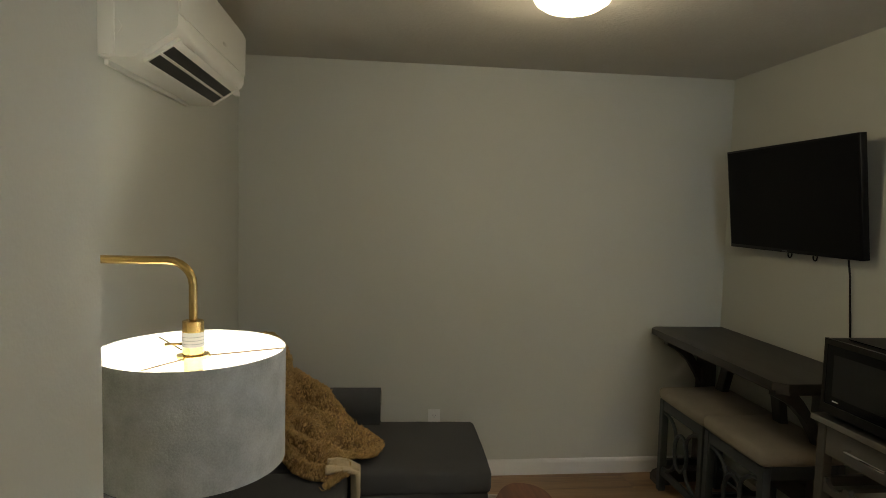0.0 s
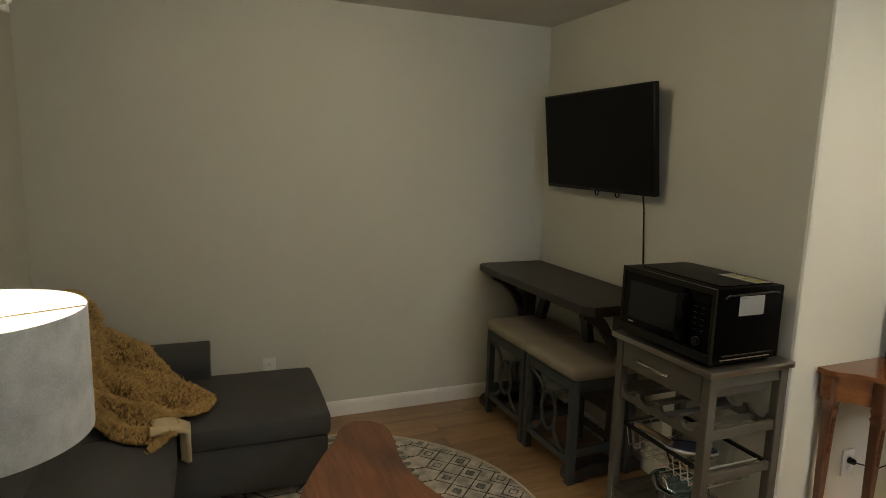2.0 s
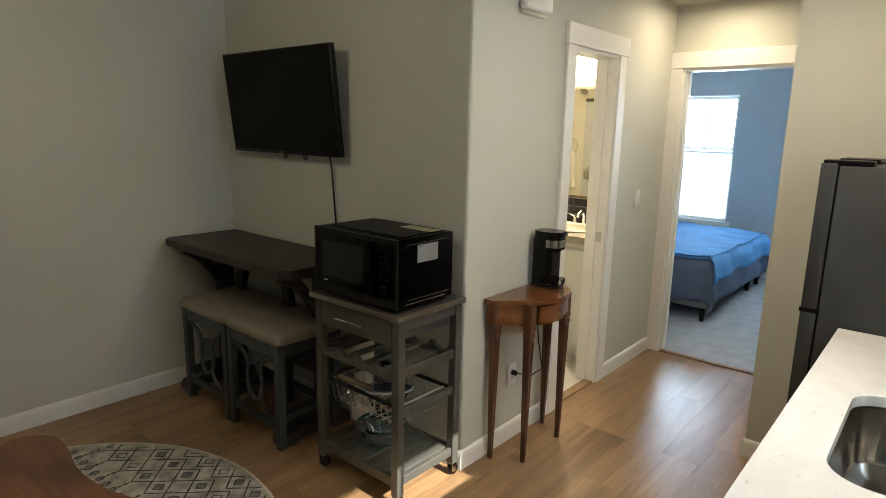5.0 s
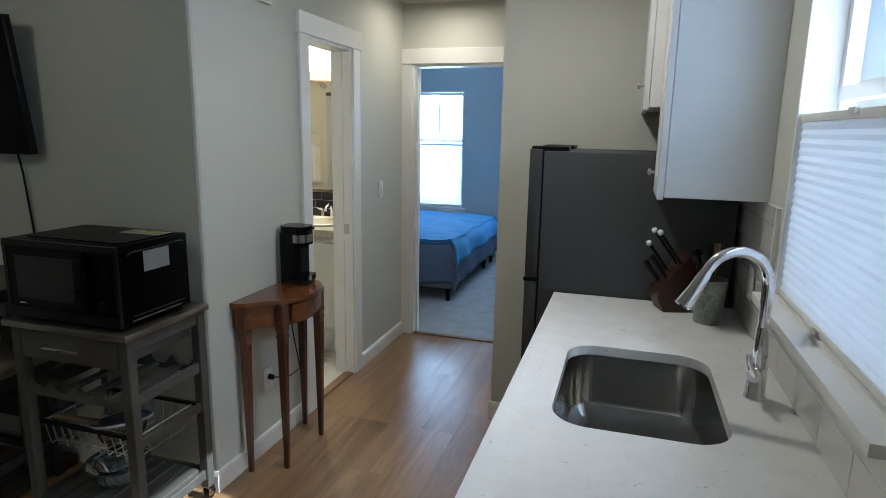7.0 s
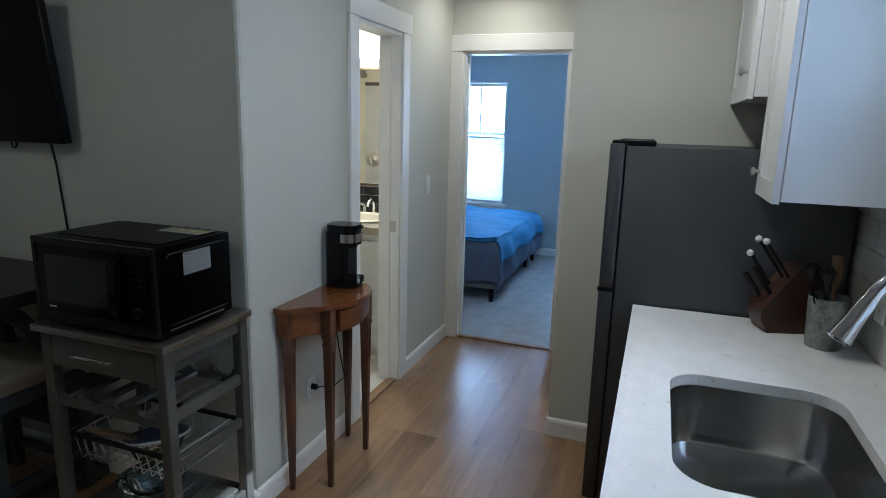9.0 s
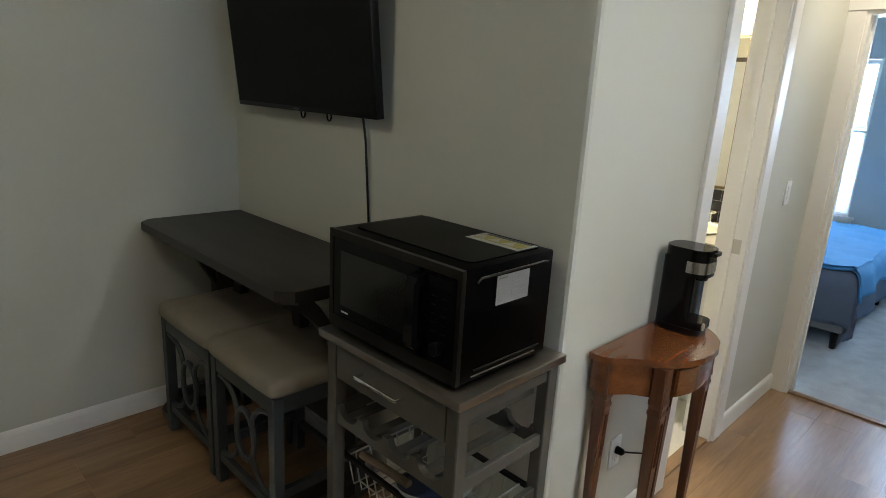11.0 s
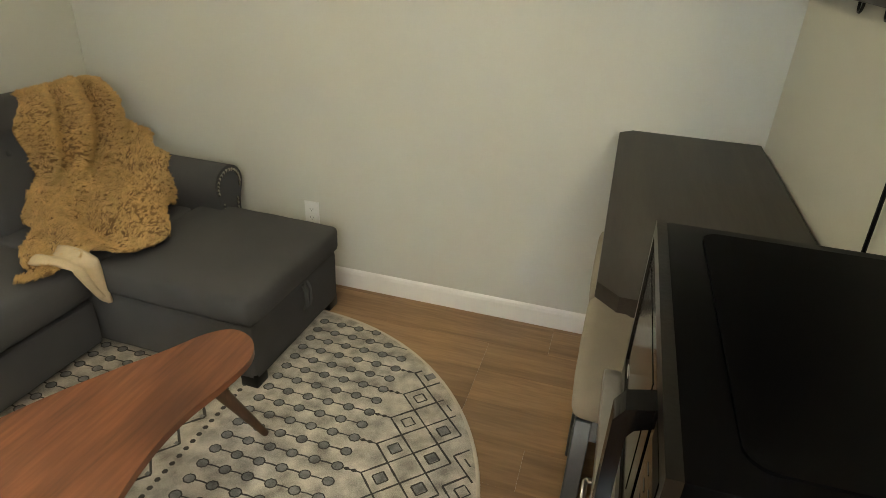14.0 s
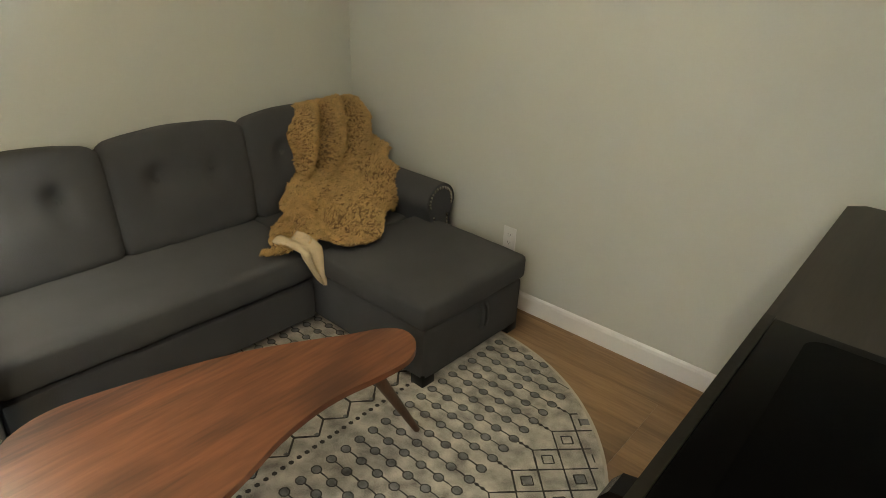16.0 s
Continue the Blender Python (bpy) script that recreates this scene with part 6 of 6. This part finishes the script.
def cell_shade(m, w, z0, z1, label, cord=True):
    """A pleated cellular shade hung low, open at the top."""
    s = thing("window_shade", label, "shade")
    s.matrix_world = m
    bm = bmesh.new()
    n = int((z1 - z0 - 0.04) / (0.0115 if cord else 0.02))
    prof = []
    for k in range(n + 1):
        z = z0 + 0.02 + (z1 - z0 - 0.04) * k / n
        prof.append(((0.0042 if cord else 0.002) if k % 2 else 0.0, z))
    for y_off in (0.0, 0.018):
        a = [bm.verts.new((0, (0.018 - p) if y_off else p, z)) for p, z in prof]
        b = [bm.verts.new((w, (0.018 - p) if y_off else p, z)) for p, z in prof]
        for i in range(n):
            bm.faces.new((a[i], b[i], b[i + 1], a[i + 1]))
    part("pleated_fabric", bm, M_CELL if cord else M_CELL_BRIGHTENED, s, smooth=0)
    part("top_rail", box(-0.002, w + 0.002, -0.004, 0.022, z1 - 0.022, z1, bevel=0.003), M_TRIM, s)
    part("bottom_rail", box(-0.002, w + 0.002, -0.004, 0.022, z0, z0 + 0.02, bevel=0.003), M_TRIM, s)
    part("pull_tab", box(w * 0.5 - 0.02, w * 0.5 + 0.02, -0.012, -0.003, z1 - 0.012, z1 + 0.003), M_WHITE, s)
    part("pull_tab", box(w * 0.45 - 0.018, w * 0.45 + 0.018, -0.012, -0.003, z0, z0 + 0.012), M_NICKEL, s)
    for x in (0.12, w - 0.12):
        part("lift_cord", rod([(x, 0.010, z1), (x, 0.010, z1 + (0.36 if cord else 0.5))], 0.0012, 5), M_WHITE, s)


cell_shade(Matrix.Translation((KW1 - 0.014, S - 0.012, 0)) @ pose(0, 0, 0, 0, 0, 180), KW1 - KW0 - 0.028, KWB + 0.014, 1.635, "white cellular shade pulled halfway down at kitchen window")
setting("window_sill", boxes((KW0 - 0.04, KW1 + 0.04, S + 0.0, S + 0.052, KWB - 0.022, KWB + 0.002), (KW0 + 0.001, KW1 - 0.001, S - 0.138, S, KWB - 0.02, KWB + 0.002)), M_TRIM, "white painted kitchen window sill", "sill")
setting("window_apron", boxes((KW0 - 0.03, KW1 + 0.03, S, S + 0.015, KWB - 0.085, KWB - 0.022)), M_TRIM, "white apron board under the sill", "trim")
setting("wall_tile_bed", boxes((0.78, KW0 - 0.04, S, S + 0.004, 0.907, 1.362), (KW0 - 0.04, KW1 + 0.04, S, S + 0.004, 0.907, KWB - 0.085), (KW1 + 0.04, 3.15, S, S + 0.004, 0.907, 1.362)), M_GROUT, "grouted bed of the kitchen splashback", "splashback")
setting("tile_edge_trim", boxes((KW1 + 0.030, KW1 + 0.040, S, S + 0.014, KWB + 0.002, 1.362),), M_TRIM, "white edge strip beside the window", "trim")
wall_plate(pose(2.30, S + 0.012, 1.08, 0, 0, 180), "white outlet in the kitchen splashback", "outlet")


# ---- bathroom ----
M_CREAM = mat("cream_basin", (0.72, 0.67, 0.55), 0.12, vary=0.02)
M_LAMINATE = mat("beige_vanity_top", (0.42, 0.38, 0.31), 0.35, vary=0.2, scale=40)


def vanity():
    v = thing("bathroom_vanity", "white bathroom vanity with cream drop-in basin", "vanity")
    x0, x1, y0, y1 = 3.70, BX1, BY0 + 0.015, 2.25
    part("cabinet", box(x0 + 0.02, x1, y0, y1, 0.10, 0.845), M_CABINET, v)
    for k in range(2):
        a = y0 + 0.005 + k * (y1 - y0) / 2
        b = a + (y1 - y0) / 2 - 0.01
        d = part("door", boxes((x0 + 0.004, x0 + 0.02, a, b, 0.14, 0.80), (x0 - 0.003, x0 + 0.004, a, a + 0.06, 0.14, 0.80), (x0 - 0.003, x0 + 0.004, b - 0.06, b, 0.14, 0.80), (x0 - 0.003, x0 + 0.004, a + 0.06, b - 0.06, 0.14, 0.20), (x0 - 0.003, x0 + 0.004, a + 0.06, b - 0.06, 0.74, 0.80)), M_CABINET, v)
        part("knob", turned([(0.012, 0), (0.012, 0.012), (0.002, 0.014)], (x0 - 0.012, (a + 0.03) if k else (b - 0.03), 0.70), 12), M_NICKEL, d)
    part("toe_kick", box(x0 + 0.06, x1, y0, y1, 0, 0.10), M_CABINET, v)
    part("top", plate_with_hole((x0 - 0.02, x1, y0, y1 + 0.01), [(3.97 + 0.17 * math.cos(radians(12 * i)), 1.80 + 0.21 * math.sin(radians(12 * i))) for i in range(30)], 0.845, 0.895), M_LAMINATE, v)
    b = bmesh.new()
    rings = []
    for k, z in ((1.0, 0.896), (1.08, 0.908), (1.02, 0.915), (0.92, 0.905), (0.86, 0.86), (0.6, 0.80), (0.15, 0.785)):
        rings.append([b.verts.new((3.97 + 0.185 * k * math.cos(radians(10 * i)), 1.80 + 0.225 * k * math.sin(radians(10 * i)), z)) for i in range(36)])
    for p, q in zip(rings, rings[1:]):
        for i in range(36):
            b.faces.new((p[i], p[(i + 1) % 36], q[(i + 1) % 36], q[i]))
    b.faces.new(rings[-1])
    part("basin", b, M_CREAM, v, "cream oval basin")


vanity()


def bath_faucet():
    f = thing("bathroom_faucet", "chrome two-handle faucet on the vanity", "faucet", (4.185, 1.80, 0.893))
    part("base", slab(rounded_rect(-0.028, 0.022, -0.10, 0.10, 0.02, 4), 0, 0.018, None, 0.004, 1), M_CHROME, f)
    part("spout", rod([(0, 0, 0.015), (0, 0, 0.07), (-0.015, 0, 0.10), (-0.05, 0, 0.115), (-0.09, 0, 0.10), (-0.105, 0, 0.075)], [0.016, 0.013, 0.012, 0.012, 0.011, 0.011], 12), M_CHROME, f)
    for s in (-1, 1):
        k = part("handle_stem", rod([(0, s * 0.075, 0.015), (0, s * 0.075, 0.06)], [0.017, 0.012], 12), M_CHROME, f)
        part("handle", rod([(0, s * 0.075, 0.065), (-0.015, s * 0.115, 0.082)], [0.010, 0.006], 10), M_CHROME, k)


bath_faucet()
mir = thing("bathroom_mirror", "tall mirror in a dark bronze frame above vanity", "mirror")
MY0, MY1, MZ0, MZ1 = 1.685, 2.20, 1.095, 1.93
part("mirror_glass", box(BX1 - 0.010, BX1 - 0.004, MY0 + 0.014, MY1 - 0.014, MZ0 + 0.014, MZ1 - 0.014), M_MIRROR, mir, "silvered mirror glass")
part("mirror_frame", boxes((BX1 - 0.018, BX1, MY0, MY0 + 0.014, MZ0, MZ1), (BX1 - 0.018, BX1, MY1 - 0.014, MY1, MZ0, MZ1), (BX1 - 0.018, BX1, MY0 + 0.014, MY1 - 0.014, MZ0, MZ0 + 0.014), (BX1 - 0.018, BX1, MY0 + 0.014, MY1 - 0.014, MZ1 - 0.014, MZ1)), mat("bronze_frame", (0.16, 0.12, 0.07), 0.4, 0.7), mir)
vl = thing("vanity_light", "lit frosted glass vanity light above the mirror", "lamp")
part("back_bar", box(BX1 - 0.03, BX1, 1.60, 2.25, 2.06, 2.12, bevel=0.004), M_NICKEL, vl)
part("glass_shade", box(BX1 - 0.14, BX1 - 0.035, 1.66, 2.22, 1.985, 2.20, bevel=0.012), mat("lit_frosted_glass", (0.9, 0.85, 0.75), 0.4, emit=(1.0, 0.90, 0.72, 2.0)), vl, "glowing frosted glass")
# shower fittings on the opposite wall
XW = BX0 + 0.012
sp = setting("shower_surround", boxes((XW, XW + 0.012, BY0 + 0.05, 2.95, 0.0, 1.93)), mat("grey_surround", (0.50, 0.50, 0.47), 0.25, vary=0.03), "pale grey shower surround panel", "panel")
setting("surround_cap", boxes((XW, XW + 0.02, BY0 + 0.05, 2.95, 1.93, 1.965)), mat("dark_bronze_cap", (0.06, 0.04, 0.025), 0.4), "dark strip along the surround's top", "trim")
sv = thing("shower_valve", "satin nickel shower valve with round plate", "valve")
part("plate", turn_bm(turned([(0.085, 0), (0.083, 0.008), (0.05, 0.014), (0.03, 0.03)], seg=32), pose(XW + 0.012, 2.86, 1.14, 0, 90, 0)), M_NICKEL, sv)
part("lever", rod([(XW + 0.04, 2.86, 1.14), (XW + 0.075, 2.86, 1.14), (XW + 0.085, 2.84, 1.09)], [0.02, 0.016, 0.007], 12), M_NICKEL, sv)
sh = thing("hand_shower", "satin nickel hand shower with hanging hose", "shower")
part("arm", rod([(XW, 2.90, 2.12), (XW + 0.08, 2.90, 2.13), (XW + 0.13, 2.90, 2.09)], 0.010, 10), M_NICKEL, sh)
part("head", rod([(XW + 0.12, 2.90, 2.10), (XW + 0.15, 2.90, 2.06), (XW + 0.17, 2.90, 2.035), (XW + 0.175, 2.90, 2.03)], [0.012, 0.022, 0.05, 0.048], 18), M_NICKEL, sh)
tw = thing("hand_towel", "white hand towel hanging from a ring", "towel")
ring = [(XW + 0.03, 3.09 + 0.075 * math.cos(a), 1.44 + 0.075 * math.sin(a)) for a in [radians(15 * i) for i in range(25)]]
part("towel_ring", rod(ring, 0.005, 8), M_NICKEL, tw, "satin nickel ring")
part("ring_post", rod([(XW, 3.09, 1.52), (XW + 0.035, 3.09, 1.52)], 0.012, 10), M_NICKEL, tw)
tb = bmesh.new()
bmesh.ops.create_grid(tb, x_segments=20, y_segments=14, size=0.5)
for v_ in tb.verts:
    u, z = v_.co.x, v_.co.y
    v_.co = Vector((XW + 0.035 + 0.018 * math.sin(u * 22) * (0.5 - z), 3.09 + u * 0.20 * (0.62 + 0.38 * (0.5 - z)), 1.17 + z * 0.42))
cl = part("towel", tb, mat("white_terry", (0.70, 0.67, 0.60), 0.95, vary=0.05, bump=0.7, fine=300), tw, smooth=80)
cl.modifiers.new("thick", "SOLIDIFY").thickness = 0.008

# ---- bedroom ----
M_DUVET = mat("blue_duvet", (0.065, 0.245, 0.50), 0.85, vary=0.10, scale=4, bump=0.3, fine=200)
M_SLATE = mat("slate_blue_lining", (0.095, 0.122, 0.18), 0.88, vary=0.12, scale=5, bump=0.4, fine=200)
M_BEDBASE = mat("grey_bed_fabric", (0.20, 0.20, 0.20), 0.9, vary=0.1, bump=0.5, fine=300)


def bed():
    b = thing("bed", "low upholstered bed under a blue duvet", "bed")
    x0, x1, y0, y1 = 5.24, 7.20, 1.14, 2.70
    part("frame", puff(x0, x1, y0, y1, 0.13, 0.30, 0.02, 2, 0.004), M_BEDBASE, b, "grey fabric bed base")
    part("mattress", puff(x0 + 0.02, x1 - 0.02, y0 + 0.02, y1 - 0.02, 0.30, 0.53, 0.05, 3, 0.01), M_TRIM, b)
    for x in (x0 + 0.06, x0 + 1.5, x1 - 0.08):
        for y in (y0 + 0.05, y1 - 0.08):
            part("leg", rod([(x, y, 0.004), (x, y, 0.14)], [0.018, 0.03], 12), M_BLACK, b, "black tapered leg")

    def cover(name, a0, a1, b0, b1, top, drop_side, drop_foot, material, label, seed, lift):
        bm = bmesh.new()
        nx, ny = 72, 66
        grid = []
        hx, hy = a1 - a0, b1 - b0
        for i in range(nx + 1):
            row = []
            s = -drop_foot + (hx + drop_foot) * i / nx
            for j in range(ny + 1):
                t = -drop_side + (hy + 2 * drop_side) * j / ny
                x, y, z = a0 + s, b0 + t, top
                over_x, over_y = max(0, -s), max(0, -t, t - hy)
                r = 0.10
                def fall(o):
                    if o <= 0:
                        return 0.0, 0.0
                    if o < r * 1.57:
                        return r * math.sin(o / r), r * (1 - math.cos(o / r))
                    return r, r + (o - r * 1.57)
                ox, dzx = fall(over_x)
                oy, dzy = fall(over_y)
                fold = 0.5 + 0.5 * math.sin((x * 1.7 + y * 2.3) * 5 + 3 * noise.noise(Vector((x * 2, y * 2, seed))))
                hang = min(1, (over_x + over_y) / 0.25)
                if s < 0:
                    x = a0 + 0.08 - ox - 0.03 * fold * hang
                if t < 0:
                    y = b0 + 0.08 - oy - 0.035 * fold * hang
                elif t > hy:
                    y = b1 - 0.08 + oy + 0.03 * fold * hang
                z = top - max(dzx, dzy) - 0.25 * min(dzx, dzy) + lift * noise.noise(Vector((x * 3, y * 3, seed + 4))) + 0.45 * lift * noise.noise(Vector((x * 9, y * 9, seed + 6)))
                row.append(bm.verts.new((x, y, max(0.10, z))))
            grid.append(row)
        for i in range(nx):
            for j in range(ny):
                bm.faces.new((grid[i][j], grid[i + 1][j], grid[i + 1][j + 1], grid[i][j + 1]))
        o = part(name, bm, material, b, label, smooth=80)
        o.modifiers.new("thick", "SOLIDIFY").thickness = 0.015

    cover("duvet", x0, x1 - 0.1, y0, y1, 0.57, 0.45, 0.44, M_SLATE, "slate blue duvet hanging over the foot", 5, 0.024)
    cover("coverlet", x0 - 0.012, x1 - 0.1, y0 - 0.016, y1 + 0.016, 0.590, 0.27, 0.07, M_DUVET, "bright blue quilt spread on top", 5, 0.024)


bed()
for a, b in BW:
    window(Matrix.Translation((RX1, b, 0)) @ pose(0, 0, 0, 0, 0, -90), b - a, WB, WT, 0.14, 1, "tall white bedroom window", 0.58)
    cell_shade(Matrix.Translation((RX1 + 0.02, b - 0.014, 0)) @ pose(0, 0, 0, 0, 0, -90), b - a - 0.028, WB + 0.014, 1.41, "white cellular shade half lowered in bedroom window", False)
    setting("window_sill", boxes((RX1 - 0.05, RX1, a - 0.05, b + 0.05, WB - 0.025, WB + 0.002), (RX1 - 0.018, RX1, a - 0.035, b + 0.035, WB - 0.10, WB - 0.025)), M_TRIM, "white bedroom window sill with apron", "sill")
# far house and trees seen small through the bedroom windows
M_SIDING = mat("pale_siding", (0.75, 0.74, 0.72), 0.8, vary=0.1)
hs = thing("neighbour_house", "pale neighbouring house beyond the bedroom windows", "house")
part("wall", boxes((40, 48, -12, 14, -0.6, 0.75)), M_SIDING, hs)
part("roof", slab([(-13.0, 0.73), (15.0, 0.73), (8.0, 1.35), (-6.0, 1.35)], 39.4, 48.6, Matrix(((0, 0, 1, 0), (1, 0, 0, 0), (0, 1, 0, 0), (0, 0, 0, 1)))), mat("grey_shingle", (0.62, 0.61, 0.60), 0.9, vary=0.2), hs)
for y in (-6.0, -1.0, 3.0, 7.0):
    part("window_opening", box(39.96, 40.02, y, y + 1.1, -0.3, 0.6), mat("far_pane", (0.10, 0.11, 0.12), 0.1), hs)


# ---- small pieces of the setting ----
FLOOR = bpy.data.objects["floor"]
rng = random.Random(21)
PW, PL = 0.182, 1.22
cache = {}


def plank(x0, x1, y0, y1):
    key = (round(x1 - x0, 3), round(y1 - y0, 3))
    if key not in cache:
        bm = bmesh.new()
        bx(bm, 0, key[0] - 0.0006, 0, key[1] - 0.0006, -0.011, 0.0)
        top = [e for e in bm.edges if all(v.co.z > -0.001 for v in e.verts)]
        bmesh.ops.bevel(bm, geom=top, offset=0.0002, segments=1, affect="EDGES")
        cache[key] = mesh_of("plank", bm, M_PLANK, 0)
    o = new("plank", cache[key])
    o.location = (x0, y0, 0)
    o.parent = FLOOR


y = S - 0.05
while y < N:
    ya, yb = y, min(y + PW, N)
    xe = HALL_E + 0.0 if ya < HALL_N else E_ + 0.02
    if ya < HALL_N < yb:
        xe = HALL_E
    x = W - 0.02 - rng.choice((0.1, 0.35, 0.6, 0.85, 1.1))
    while x < xe:
        a, b = max(x, W - 0.02), min(x + PL, xe)
        if b - a > 0.03:
            plank(a, b, ya, yb)
        x += PL
    y += PW

BED_TILE = bpy.data.objects["wall_tile_bed"]
tiles = {}


def wall_tiles(x0, x1, z0, z1, tw, th, parent, material, place):
    """Tiles in running bond over a rectangle of a wall; place turns (x, z) to the wall."""
    k = 0
    z = z0
    while z < z1 - 0.01:
        ze = min(z + th, z1)
        x = x0 - (tw / 2 if k % 2 else 0)
        while x < x1 - 0.005:
            a, b = max(x, x0), min(x + tw, x1)
            if b - a > 0.012:
                key = (round(b - a, 3), round(ze - z, 3), material.name)
                if key not in tiles:
                    bm = bmesh.new()
                    bx(bm, 0.0015, key[0] - 0.0015, -0.005, 0, 0.0015, key[1] - 0.0015)
                    front = [e for e in bm.edges if all(v.co.y < -0.004 for v in e.verts)]
                    bmesh.ops.bevel(bm, geom=front, offset=0.0012, segments=1, affect="EDGES")
                    tiles[key] = mesh_of("tile", bm, material, 0)
                o = new("tile", tiles[key])
                o.matrix_world = place @ Matrix.Translation((a, 0, z))
                o.parent = parent
                o.matrix_parent_inverse = parent.matrix_world.inverted()
            x += tw
        z = ze
        k += 1


TURNED = Matrix.Translation((0, S + 0.004, 0)) @ pose(0, 0, 0, 0, 0, 180)
wall_tiles(-3.15, -(KW1 + 0.04), 0.909, 1.362, 0.20, 0.0985, BED_TILE, M_WTILE, TURNED)
wall_tiles(-(KW1 + 0.04), -(KW0 - 0.04), 0.909, KWB - 0.085, 0.20, 0.0985, BED_TILE, M_WTILE, TURNED)
wall_tiles(-(KW0 - 0.04), -0.78, 0.909, 1.362, 0.20, 0.0985, BED_TILE, M_WTILE, TURNED)
BS = setting("vanity_splash", boxes((BX1 - 0.006, BX1, BY0 + 0.01, 2.26, 0.896, 1.09)), M_GROUT, "grouted bed of black tile above the vanity", "splashback")
wall_tiles(-2.26, -(BY0 + 0.012), 0.898, 1.088, 0.11, 0.063, BS, M_BTILE, Matrix.Translation((BX1 - 0.006, 0, 0)) @ pose(0, 0, 0, 0, 0, -90))
